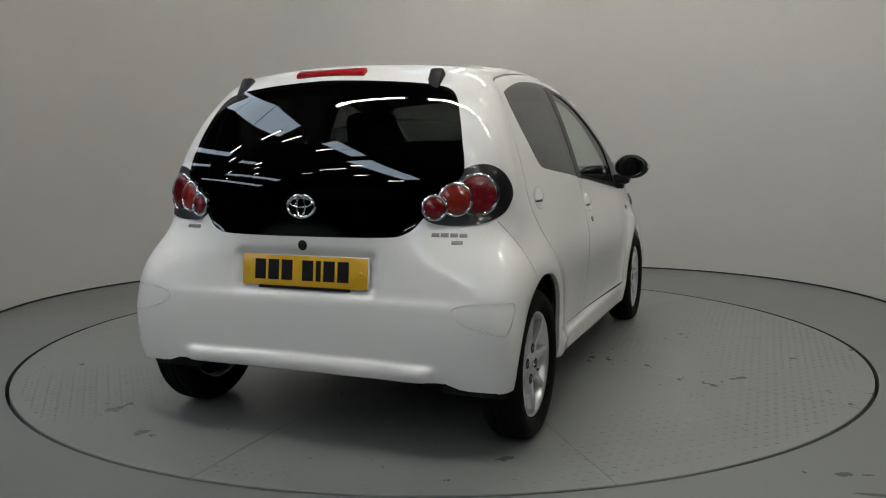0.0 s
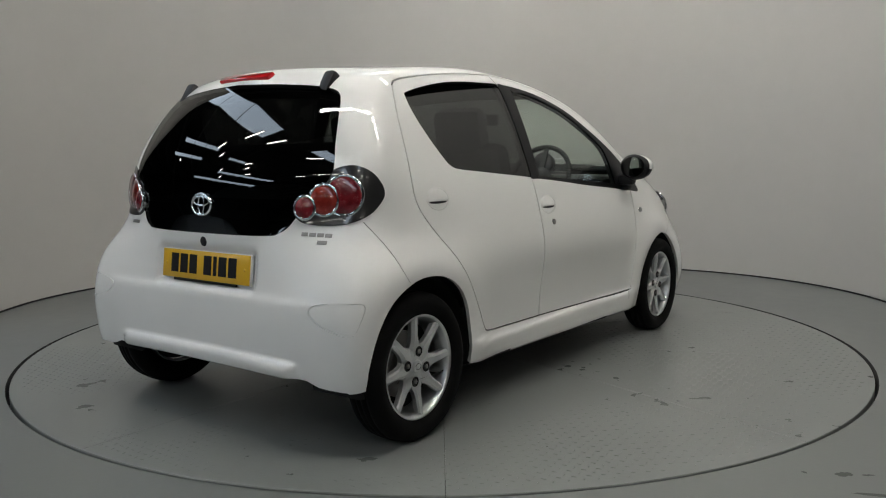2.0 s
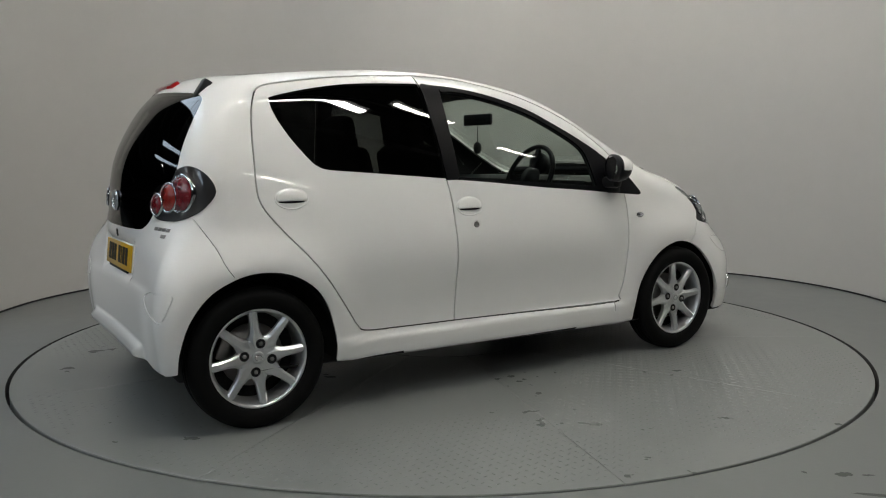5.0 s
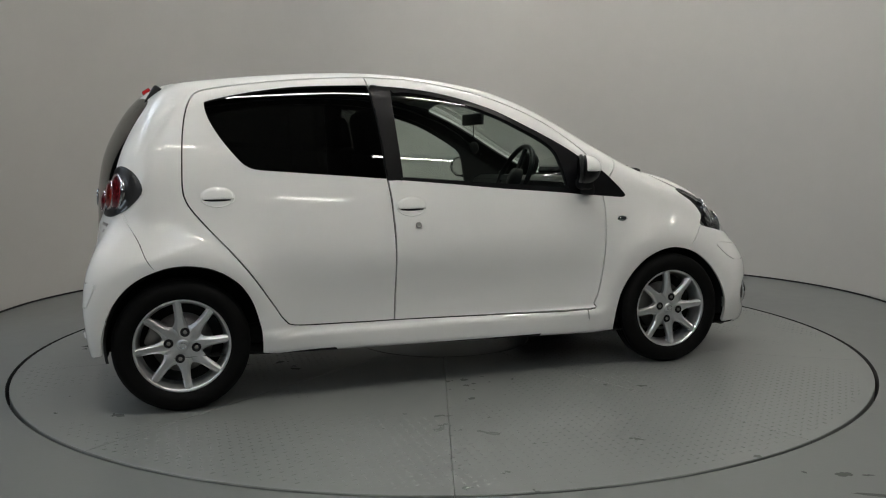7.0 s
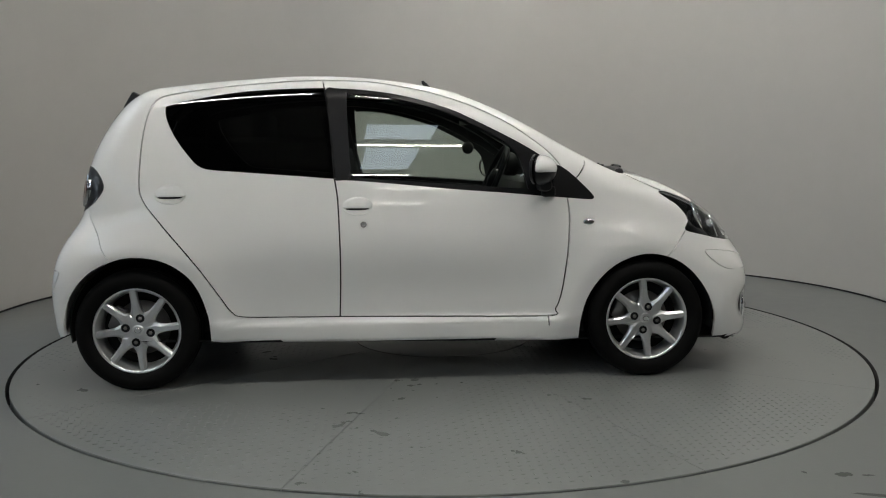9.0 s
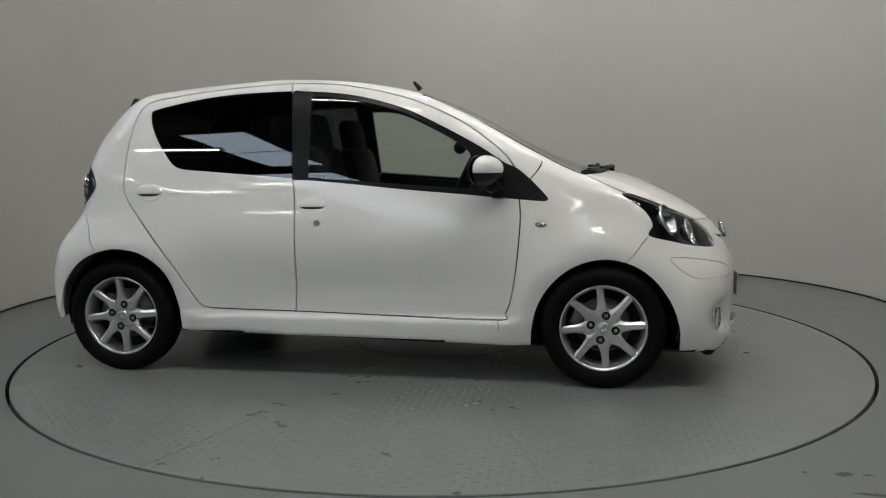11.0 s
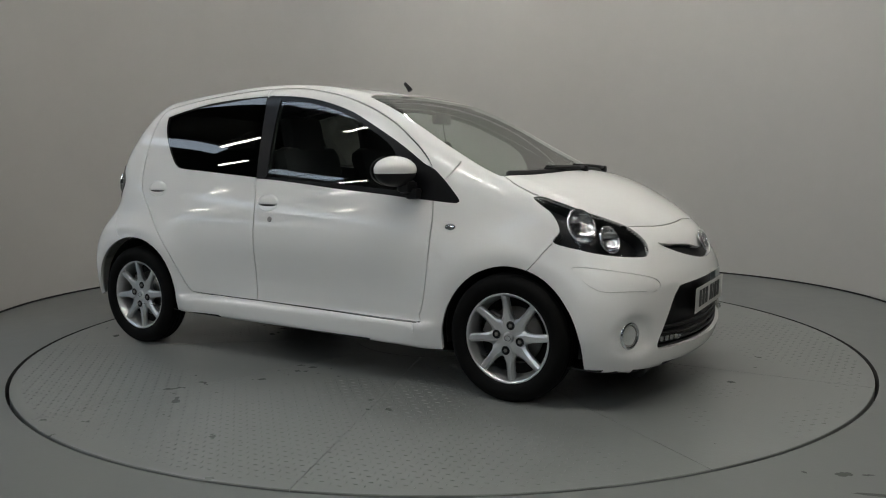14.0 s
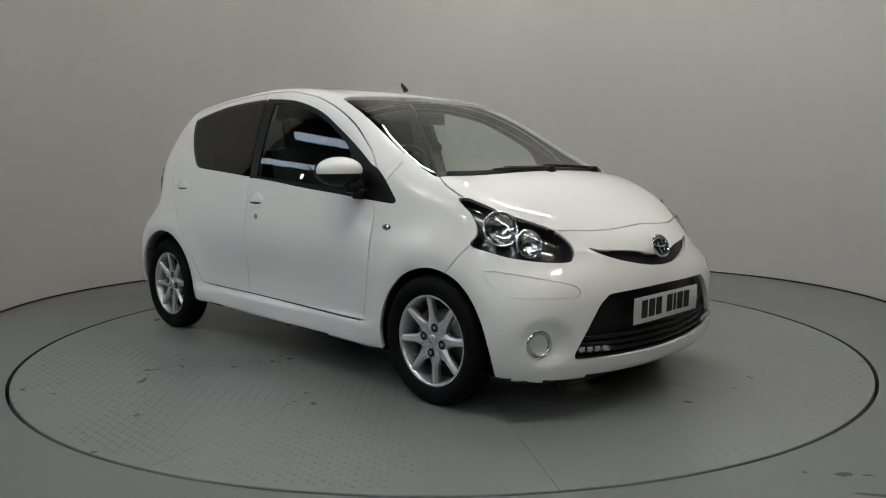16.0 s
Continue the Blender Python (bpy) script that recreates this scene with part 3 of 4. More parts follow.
for c in areas[::-1] + cuts:
    hit = c.inside(MID, MID_N)
    if c.name in ("gap", "groove_front", "groove_rear"):
        hit &= np.isin(NAMES, ("body", "front_door", "rear_door", "bonnet", "front_bumper", "rear_bumper") + (("rear_window", "window_trim") if c.line is PILLAR else ()))
    if c.name == "rear_cut":
        hit &= MID[:, 0] < -1.2
    if c.name == "window_trim":
        hit &= ~np.isin(NAMES, ("front_window", "rear_window"))
    NAMES[hit] = c.name
for c in cuts:
    if c.name in ("arch", "rear_cut"):
        NAMES[c.inside(MID, MID_N) & ((MID[:, 0] < -1.2) | (c.name == "arch"))] = c.name
NAMES[(MID_N[:, 2] < -0.6) & (MID[:, 2] < 0.204 - 0.018 * MID[:, 0])] = "underside"
NAMES[(MID[:, 2] < 0.255) & (MID[:, 0] < -1.2)] = "rear_cut"


def panel(name, names, mat, parent, both=True, side=-1, inset=0.0, rim=0.018, label=""):
    """The skin's faces of those names as one mesh: both halves welded, or one of them."""
    index, co, no, faces = {}, [], [], []
    for half in ((-1, 1) if both else (side,)):
        flip = np.array((1, -half, 1))
        for f, n in zip(SKIN_FACES, NAMES):
            if n in names:
                ids = []
                for i in f:
                    key = (i, 0 if SKIN_CO[i, 1] == 0 else half)
                    if key not in index:
                        index[key] = len(co)
                        no.append(SKIN_NO[i] * flip)
                        co.append(SKIN_CO[i] * flip - SKIN_NO[i] * flip * inset)
                    ids.append(index[key])
                faces.append(ids if half < 0 else ids[::-1])
    loops = [no[i] for f in faces for i in f]
    if rim:
        count = {}
        for f in faces:
            for a, b in zip(f, f[1:] + f[:1]):
                count[(a, b)] = True
        inner = {}
        for a, b in list(count):
            if (b, a) not in count:
                for i in (a, b):
                    if i not in inner:
                        inner[i] = len(co)
                        co.append(co[i] - no[i] * rim)
                quad = [b, a, inner[a], inner[b]]
                faces.append(quad)
                e1, e2 = np.subtract(co[a], co[b]), np.subtract(co[inner[a]], co[a])
                n = np.cross(e1, e2)
                n = n / max(np.linalg.norm(n), 1e-9)
                loops += [n] * 4
    me = bpy.data.meshes.new(name)
    me.from_pydata([tuple(c) for c in co], [], faces)
    me.polygons.foreach_set("use_smooth", [True] * len(me.polygons))
    me.normals_split_custom_set([tuple(n) for n in loops])
    me.materials.append(mat)
    ob = new(name, me)
    ob.parent = parent
    if label:
        tagged(ob, label)
    return ob


car = new("hatchback_car")
car.empty_display_size = 0.2
tagged(car, "small white five-door hatchback car parked on a turntable", "car")
NAMES[(NAMES == "body") & (MID[:, 2] > 1.25) & (MID_N[:, 2] > 0.6) & (np.abs(MID[:, 1]) < 0.50)] = "roof"
body = panel("body", ("body", "roof"), PAINT, car, label="white painted steel body shell")
panel("bonnet", ("bonnet",), PAINT, car)
panel("front_bumper", ("front_bumper",), PAINT, car)
panel("rear_bumper", ("rear_bumper",), PAINT, car)
panel("lining", ("body", "front_door", "rear_door", "gap", "bonnet", "window_trim"), LINING, car, inset=0.016, rim=0.012, label="dark grey inner lining")
for s in (-1, 1):
    panel("moulding_groove", ("groove_front",), PAINT, car, False, s, inset=0.006, rim=0)
    panel("moulding_groove", ("groove_rear",), PAINT, car, False, s, inset=0.006, rim=0)
panel("windscreen", ("windscreen",), CLEAR, car, inset=0.003, rim=0, label="clear laminated windscreen")
rear_glass = panel("rear_glass", ("rear_glass",), PRIVACY, car, inset=0.0, rim=0.006, label="dark tinted glass tailgate")
panel("grille", ("grille",), BLACK, car, inset=0.045, rim=0, label="black plastic grille backing")
panel("grille_slot", ("grille_slot",), BLACK, car, inset=0.022, rim=0)
panel("headliner", ("roof",), HEADLINER, car, inset=0.018, rim=0, label="pale grey cloth headliner")
panel("underside", ("underside",), DARK, car, rim=0, label="dark underbody")
for s in (-1, 1):
    door = panel("front_door", ("front_door",), PAINT, car, False, s)
    panel("window_trim", ("window_trim",), TRIM, door, False, s, inset=0.001, rim=0.01, label="satin black window surround")
    panel("window", ("front_window",), CLEAR, door, False, s, inset=0.006, rim=0, label="clear front side window")
    door2 = panel("rear_door", ("rear_door",), PAINT, car, False, s)
    panel("window", ("rear_window",), PRIVACY, door2, False, s, inset=0.002, rim=0.006, label="dark privacy glass")


def at(x, y, z):
    """The place on the skin out from the core, its normal, and a frame whose z is that normal and whose y points up."""
    p = snap(np.array([[x, y, z]]))
    n = Vector(normals(p)[0])
    p = Vector(p[0])
    u = Vector((0, 0, 1)).cross(n).normalized()
    v = n.cross(u)
    return Matrix(((u.x, v.x, n.x, p.x), (u.y, v.y, n.y, p.y), (u.z, v.z, n.z, p.z), (0, 0, 0, 1)))


def dome(bm, m, rx, ry, height, rings=6, steps=32, top_only=False):
    """A low dome over an oval, on the local xy plane."""
    last = None
    for k in range(rings + 1):
        a = k / rings * math.pi / 2
        if k == rings:
            tip = bm.verts.new(m @ Vector((0, 0, height)))
            for i in range(steps):
                bm.faces.new((last[i], last[(i + 1) % steps], tip))
            return
        ring = []
        for i in range(steps):
            b = 2 * math.pi * i / steps
            ring.append(bm.verts.new(m @ Vector((rx * math.cos(a) * math.cos(b), max(ry * math.cos(a) * math.sin(b), -0.012 if top_only else -9), height * math.sin(a)))))
        if last:
            for i in range(steps):
                bm.faces.new((last[i], last[(i + 1) % steps], ring[(i + 1) % steps], ring[i]))
        last = ring


def ring(bm, m, rx, ry, r, steps=40, sides=8):
    rows = []
    for i in range(steps):
        b = 2 * math.pi * i / steps
        rows.append([bm.verts.new(m @ Vector(((rx + r * math.cos(c)) * math.cos(b), (ry + r * math.cos(c)) * math.sin(b), r * math.sin(c)))) for c in [2 * math.pi * k / sides for k in range(sides)]])
    for i in range(steps):
        a, b = rows[i], rows[(i + 1) % steps]
        for k in range(sides):
            bm.faces.new((a[k], b[k], b[(k + 1) % sides], a[(k + 1) % sides]))


def tube(bm, points, r, sides=10):
    """A round bar along the points."""
    rows = []
    p = [Vector(q) for q in points]
    for i, q in enumerate(p):
        d = (p[min(i + 1, len(p) - 1)] - p[max(i - 1, 0)]).normalized()
        u = d.orthogonal().normalized() if i == 0 else (u - d * u.dot(d)).normalized()
        v = d.cross(u)
        rr = r[i] if isinstance(r, (list, tuple)) else r
        rows.append([bm.verts.new(q + (u * math.cos(c) + v * math.sin(c)) * rr) for c in [2 * math.pi * k / sides for k in range(sides)]])
    for a, b in zip(rows[:-1], rows[1:]):
        for k in range(sides):
            bm.faces.new((a[k], a[(k + 1) % sides], b[(k + 1) % sides], b[k]))
    bm.faces.new(rows[0][::-1])
    bm.faces.new(rows[-1])


# wheels: y is the axle, the outer face towards +z of the local frame
def build_wheel():
    w = new("wheel")
    tyre = [(0.180, 0.035), (0.188, 0.050), (0.199, 0.062), (0.215, 0.072), (0.237, 0.077), (0.255, 0.072), (0.268, 0.058), (0.2745, 0.045)]
    tyre += [(0.276, 0.03), (0.2705, 0.028), (0.2705, 0.022), (0.277, 0.02), (0.278, 0.004), (0.271, 0.002)]
    tyre += [(r, -h) for r, h in tyre[::-1]]
    part("tyre", spin(tyre, 72), RUBBER, w, "black rubber tyre with worn tread")
    rim = part("rim", spin([(0.1745, 0.047), (0.178, 0.0555), (0.185, 0.058), (0.189, 0.052), (0.186, 0.044), (0.178, 0.040), (0.172, 0.02), (0.166, -0.05), (0.172, -0.06), (0.172, -0.062), (0.161, -0.05), (0.167, 0.03)], 72, closed=True), ALLOY, w, "silver alloy wheel")
    rim.scale = (1.045, 1.045, 1)
    bm = bmesh.new()
    add_spin(bm, [(0.0001, -0.03), (0.125, -0.03), (0.125, -0.042), (0.0001, -0.042)], 40)
    part("brake_disc", bm, STEEL, w, "dull steel brake disc")
    part("barrel", spin([(0.168, -0.030), (0.160, -0.050), (0.0001, -0.055)], 40), DARK, w)
    for k in range(8):
        # each arm flares out of the hub and is cut off slantwise at the rim
        bm = bmesh.new()
        sections = []
        for r, left, right, top in ((0.030, 0.013, 0.013, 0.040), (0.060, 0.0255, 0.0255, 0.0425), (0.074, 0.0300, 0.0300, 0.0435), (0.082, 0.0242, 0.0242, 0.0442), (0.092, 0.0200, 0.0205, 0.0452), (0.108, 0.0165, 0.0180, 0.0468), (0.130, 0.0145, 0.0175, 0.0490), (0.152, 0.0130, 0.0185, 0.0510), (0.166, 0.0120, 0.0190, 0.0520)):
            sections.append([bm.verts.new(Vector(q)) for q in ((r, -left, top - 0.026), (r, -left, top - 0.007), (r, -left * 0.55, top - 0.001), (r, right * 0.45, top), (r, right, top - 0.009), (r, right, top - 0.026))])
        last = [bm.verts.new(Vector(q)) for q in ((0.170, -0.0115, 0.026), (0.170, -0.0115, 0.045), (0.174, -0.006, 0.0515), (0.181, 0.010, 0.0525), (0.186, 0.0185, 0.044), (0.186, 0.0185, 0.026))]
        sections.append(last)
        for p, q in zip(sections[:-1], sections[1:]):
            for i in range(5):
                bm.faces.new((p[i], q[i], q[i + 1], p[i + 1]))
        bm.faces.new(last)
        bmesh.ops.recalc_face_normals(bm, faces=bm.faces)
        bmesh.ops.rotate(bm, verts=bm.verts, matrix=Matrix.Rotation(radians(4 + 45 * k), 3, "Z"))
        part("spoke", bm, ALLOY, rim, angle=28)
    part("hub", spin([(0.0001, 0.0405), (0.030, 0.0400), (0.060, 0.0390), (0.072, 0.0370), (0.076, 0.030), (0.076, 0.010)], 48), ALLOY, rim)
    cap = part("centre_cap", spin([(0.0001, 0.0490), (0.018, 0.0480), (0.023, 0.0460), (0.0245, 0.038)], 32), ALLOY, rim, "plain silver centre cap")
    bm = bmesh.new()
    ring(bm, Matrix.Translation((0, 0, 0.0482)), 0.014, 0.0105, 0.0016, 24, 6)
    part("cap_ring", bm, CHROME, cap)
    for k in range(4):
        a = radians(78 + 90 * k)
        spot = Matrix.Translation((0.0535 * math.cos(a), 0.0535 * math.sin(a), 0.0))
        # Raised black dish: its colour gives the shade of a hole.
        part("bolt_hole", spin([(0.0185, 0.0425), (0.0175, 0.0445), (0.0155, 0.0440), (0.0145, 0.0433), (0.0001, 0.0432)], 24, spot), BLACK, rim)
        part("wheel_bolt", spin([(0.0001, 0.0475), (0.0070, 0.0472), (0.0085, 0.0455), (0.0085, 0.040)], 6, spot), STEEL, rim)
    bm = box((-0.055, -0.030, -0.030), (0.055, 0.030, 0.004), pose(-0.105, 0.045, -0.012, 0, 0, 67), 0.010)
    part("brake_caliper", bm, STEEL, w, "grey cast brake caliper")
    return w


wheel = build_wheel()
wheel.parent = car
spots = [(x, s) for x in (-1.17, 1.17) for s in (-1, 1)]
for k, (x, s) in enumerate(spots):
    m = pose(x, s * 0.712, 0.273, 90 if s < 0 else -90, 0, 0)
    if s > 0:
        m = m @ pose(0, 0, 0, 0, 0, 180)
    if k == 0:
        wheel.matrix_basis = m
    else:
        copy_thing(wheel, m)
    bm = bmesh.new()
    arc = []
    for i in range(25):
        a = radians(-12 + 204 * i / 24)
        c, sn = math.cos(a), math.sin(a)
        arc.append([bm.verts.new((x + (0.02 if x < 0 else 0.008) + r * c, s * y, 0.285 + r * sn)) for r, y in ((0.312, 0.752), (0.325, 0.735), (0.325, 0.52), (0.02, 0.50))])
    for a, b in zip(arc[:-1], arc[1:]):
        for i in range(3):
            bm.faces.new((a[i], b[i], b[i + 1], a[i + 1]))
    part("wheel_liner", bm, DARK, car, "black plastic wheel arch liner")
part("floor_pan", box((-1.30, -0.60, 0.225), (1.60, 0.60, 0.30)), DARK, car, "dark underbody panel")
part("silencer", box((-1.40, -0.30, 0.215), (-1.20, 0.10, 0.28), bevel=0.03), DARK, car, "dark exhaust silencer")

# lamps, both sides
LENSES = ((-1.394, -0.623, 0.905, 0.070, 0.001, LENS_RED), (-1.422, -0.556, 0.890, 0.055, 0.006, LENS_AMBER), (-1.447, -0.489, 0.862, 0.041, 0.011, LENS_RED))
for s in (-1, 1):
    lamp_ob = panel("tail_lamp", ("tail_lamp",), HOUSING, car, False, s, inset=-0.004, rim=0.02, label="gloss black tail lamp with three round lenses")
    for x, y, z, r, up, mat in LENSES:
        m = at(x, y * -s, z) @ Matrix.Translation((0, 0, up))
        bm = bmesh.new()
        dome(bm, m, r, r, 0.011)
        bezel = bmesh.new()
        lens = part("lens", bm, mat, lamp_ob)
        ring(bezel, m, r, r, 0.0058)
        add_spin(bezel, [(r, 0), (r + 0.002, -0.02)], 40, m)
        part("bezel", bezel, CHROME, lens, "chrome ring")
    panel_ob = panel("headlamp", ("headlamp",), CLEAR_LAMP, car, False, s, inset=0.0, rim=0, label="clear headlamp with black surround and chrome reflectors")
    panel("housing", ("headlamp",), HOUSING, panel_ob, False, s, inset=0.070, rim=-0.066, label="black headlamp surround")
    for x, y, z, r in ((1.420, -0.628, 0.752, 0.072), (1.525, -0.578, 0.696, 0.056)):
        m = at(x, y * -s, z)
        n = (m.to_3x3() @ Vector((0, 0, 1)) + Vector((0.75, 0, 0))).normalized()
        place = m.translation - n * 0.026
        turn = Matrix.Translation(place) @ n.to_track_quat("Z", "Y").to_matrix().to_4x4()
        bowl = part("reflector", spin([(r, 0.012), (r * 0.97, 0.006), (r * 0.8, -0.012), (r * 0.5, -0.026), (r * 0.2, -0.032), (0.0001, -0.033)], 40, turn), FACET, panel_ob, "chrome reflector bowl")
        bm = bmesh.new()
        ring(bm, turn @ Matrix.Translation((0, 0, 0.010)), r, r, 0.005)
        part("ring", bm, CHROME, bowl)
        bm = bmesh.new()
        dome(bm, turn @ Matrix.Translation((0, 0, -0.028)), r * 0.35, r * 0.35, 0.03)
        part("bulb", bm, CLEAR_LAMP, bowl)
    m = at(1.655, 0.668 * s, 0.322)
    m = Matrix.Translation(m.translation) @ (m.to_3x3() @ Vector((0, 0, 1)) + Vector((0.5, 0, 0))).to_track_quat("Z", "Y").to_matrix().to_4x4()
    bm = spin([(0.046, 0.010), (0.040, 0.004), (0.028, -0.016), (0.0001, -0.02)], 32, m)
    fog = part("fog_lamp", bm, STEEL, car, "round clear fog lamp")
    bm = bmesh.new()
    ring(bm, m @ Matrix.Translation((0, 0, 0.006)), 0.050, 0.050, 0.007)
    part("bezel", bm, CHROME, fog, "chrome ring")
    bm = bmesh.new()
    dome(bm, m @ Matrix.Translation((0, 0, 0.004)), 0.045, 0.045, 0.012)
    part("lens", bm, CLEAR_LAMP, fog)
    # side repeater, handles, lock
    bm = bmesh.new()
    m = at(0.883, 0.75 * s, 0.734)
    dome(bm, m, 0.030, 0.0165, 0.009)
    rep = part("side_repeater", bm, CLEAR_LAMP, car, "clear oval side repeater lamp")
    bm = bmesh.new()
    dome(bm, m, 0.026, 0.0135, 0.006)
    part("reflector", bm, FACET, rep)
    for x, z in ((-1.030, 0.888), (-0.175, 0.822)):
        m = at(x, 0.75 * s, z)
        bm = bmesh.new()
        dome(bm, m, 0.066, 0.040, 0.010, top_only=True)
        handle = part("door_handle", bm, PAINT, car, "white oval pull handle")
        # Black sliver stands for the shaded slot below the pull.
        bm = bmesh.new()
        dome(bm, m @ Matrix.Translation((0, -0.014, -0.004)), 0.064, 0.0075, 0.0075)
        part("recess", bm, BLACK, handle)
        bm = bmesh.new()
        ring(bm, m @ Matrix.Translation((0, -0.002, -0.0025)), 0.067, 0.041, 0.0042)
        part("cup_edge", bm, PAINT, handle)
    m = at(-0.150, 0.77 * s, 0.738)
    part("door_lock", spin([(0.0135, 0.0), (0.0135, 0.004), (0.011, 0.006), (0.008, 0.004), (0.0001, 0.004)], 24, m), STEEL, car, "round metal key lock")
    # mirror
    mirror = part("door_mirror", box((-0.03, -0.03, -0.02), (0.03, 0.03, 0.03), pose(0.70, 0.748 * s, 0.872), 0.012), BLACK, car, "door mirror with white cap")
    for nm, mat in (("mirror_cap", PAINT), ("mirror_base", BLACK)):
        bm = bmesh.new()
        bmesh.ops.create_uvsphere(bm, u_segments=40, v_segments=28, radius=1)
        for v in bm.verts:
            x, y, z = v.co
            v.co = (x * (0.072 if x > 0 else 0.03), y * 0.108, z * (0.060 if nm == "mirror_cap" else 0.068))
        k = 1.0
        if nm == "mirror_cap":
            for co, no in (((0, 0, -0.014), (0.45, 0, 0.9)), ((-0.004, 0, 0), (1, 0, 0))):
                bmesh.ops.bisect_plane(bm, geom=bm.verts[:] + bm.edges[:] + bm.faces[:], plane_co=co, plane_no=no, clear_inner=True)
        else:
            k = 0.97
        bmesh.ops.transform(bm, verts=bm.verts, matrix=pose(0.650, 0.824 * s, 0.984 if nm == "mirror_cap" else 0.976, 0, 0, 22 * s) @ Matrix.Diagonal((k, k, k, 1)))
        part(nm, bm, mat, mirror)
    bm = bmesh.new()
    dome(bm, pose(0.619, 0.826 * s, 0.980, 0, 0, 22 * s) @ pose(0, 0, 0, 0, -90, 0), 0.055, 0.083, 0.002)
    part("mirror_glass", bm, MIRROR, mirror)
    part("mirror_rim", spin([(0.87, 0.2), (1.0, 0.0), (1.0, -0.3)], 36, pose(0.619, 0.826 * s, 0.980, 0, 0, 22 * s) @ pose(0, 0, 0, 0, -90, 0) @ Matrix.Diagonal((0.066, 0.096, 0.03, 1))), BLACK, mirror)
    part("mirror_arm", box((-0.03, -0.05, -0.03), (0.035, 0.05, 0.03), pose(0.675, 0.765 * s, 0.908), 0.024), BLACK, mirror)
    # hinges of the glass tailgate
    m = pose(-1.240, 0.412 * s, 1.312, 0, 32, 0)
    part("tailgate_hinge", box((-0.024, -0.027, -0.052), (0.020, 0.027, 0.046), m, 0.012), BLACK, car, "black plastic tailgate hinge cover")
    # daytime lamp strips in the lower grille
    drl = [Vector(snap(np.array([[1.75, y * s, 0.288]]))[0]) - Vector((0.002, 0, 0)) for y in (0.53, 0.49, 0.45, 0.41, 0.375)]
    bm = bmesh.new()
    tube(bm, drl, 0.013, 8)
    strip = part("daytime_lamp", bm, CLEAR_LAMP, car, "slim clear daytime running lamp")
    for a, b in zip(drl[:-1], drl[1:]):
        part("diode", box((-0.006, -0.014, -0.009), (0.004, 0.014, 0.009), Matrix.Translation((a + b) / 2), 0.002), DIODE, strip)

# grille bars
for z in (0.262, 0.286, 0.312, 0.338):
    half = np.interp(z, (0.25, 0.29, 0.374, 0.45), (0.53, 0.525, 0.475, 0.42))
    pts = [Vector(snap(np.array([[1.7, y, z]]))[0]) - Vector((0.024, 0, 0)) for y in np.linspace(-half, half, 25)]
    bm = bmesh.new()
    tube(bm, pts, 0.007, 6)
    part("grille_bar", bm, BLACK, car)
pts = [Vector(snap(np.array([[1.7, y, 0.155]]))[0]) for y in np.linspace(-0.55, 0.55, 25)]
bm = bmesh.new()
tube(bm, [Vector((p.x - 0.022, p.y, 0.146)) for p in pts], 0.034, 10)
part("chin_spoiler", bm, BLACK, car, "black plastic chin spoiler")
bm = bmesh.new()
tube(bm, [Vector(snap(np.array([[1.7, y, 0.628 + 0.03 * (abs(y) / 0.3) ** 2]]))[0]) - Vector((0.016, 0, 0)) for y in np.linspace(-0.30, 0.30, 19)], 0.006, 6)
part("grille_bar", bm, BLACK, car)


# plates: writing as plain bars
def plate(name, m, mat, label):
    p = part(name, box((-0.26, -0.0555, 0), (0.26, 0.0555, 0.004), m, 0.0015), mat, car, label)
    x = -0.205
    for k in range(7):
        wide = 0.020 if k == 4 else 0.046
        part("bar", box((x, -0.034, 0.0042), (x + wide, 0.040, 0.0050), m), BLACK, p)
        x += wide + 0.011 + (0.030 if k == 2 else 0)
    for sx in (-0.235, 0.235):
        part("screw_cap", spin([(0.007, 0.004), (0.006, 0.006), (0.0001, 0.0065)], 16, m @ Matrix.Translation((sx, 0.0, 0))), mat, p)
    return p


rear_plate = plate("number_plate", pose(-1.515, 0, 0.630) @ pose(0, 0, 0, 84, 0, -90), YELLOW, "yellow rear number plate")
part("plate_holder", box((-0.19, -0.066, -0.004), (0.19, -0.050, 0.003), pose(-1.515, 0, 0.630) @ pose(0, 0, 0, 84, 0, -90), 0.002), BLACK, rear_plate)
part("plate_base", box((-0.262, -0.058, -0.014), (0.262, 0.058, -0.0005), pose(-1.515, 0, 0.630) @ pose(0, 0, 0, 84, 0, -90), 0.004), PAINT, rear_plate)
front_plate = plate("number_plate", pose(1.826, 0, 0.408) @ pose(0, 0, 0, 92, 0, 90), PLATE_WHITE, "white front number plate")
part("plate_holder", box((-0.15, -0.068, -0.02), (0.15, -0.054, 0.0), pose(1.826, 0, 0.408) @ pose(0, 0, 0, 92, 0, 90), 0.003), BLACK, front_plate)


def emblem(m, rx, ry):
    bm = bmesh.new()
    ring(bm, m, rx, ry, 0.0055)
    e = part("emblem", bm, CHROME, car, "plain chrome oval emblem")
    bm = bmesh.new()
    ring(bm, m @ Matrix.Translation((0, 0, 0.001)), rx * 0.30, ry * 0.88, 0.004)
    part("upright_oval", bm, CHROME, e)
    bm = bmesh.new()
    ring(bm, m @ Matrix.Translation((0, ry * 0.33, 0.001)), rx * 0.80, ry * 0.42, 0.004)
    part("crosswise_oval", bm, CHROME, e)
    return e


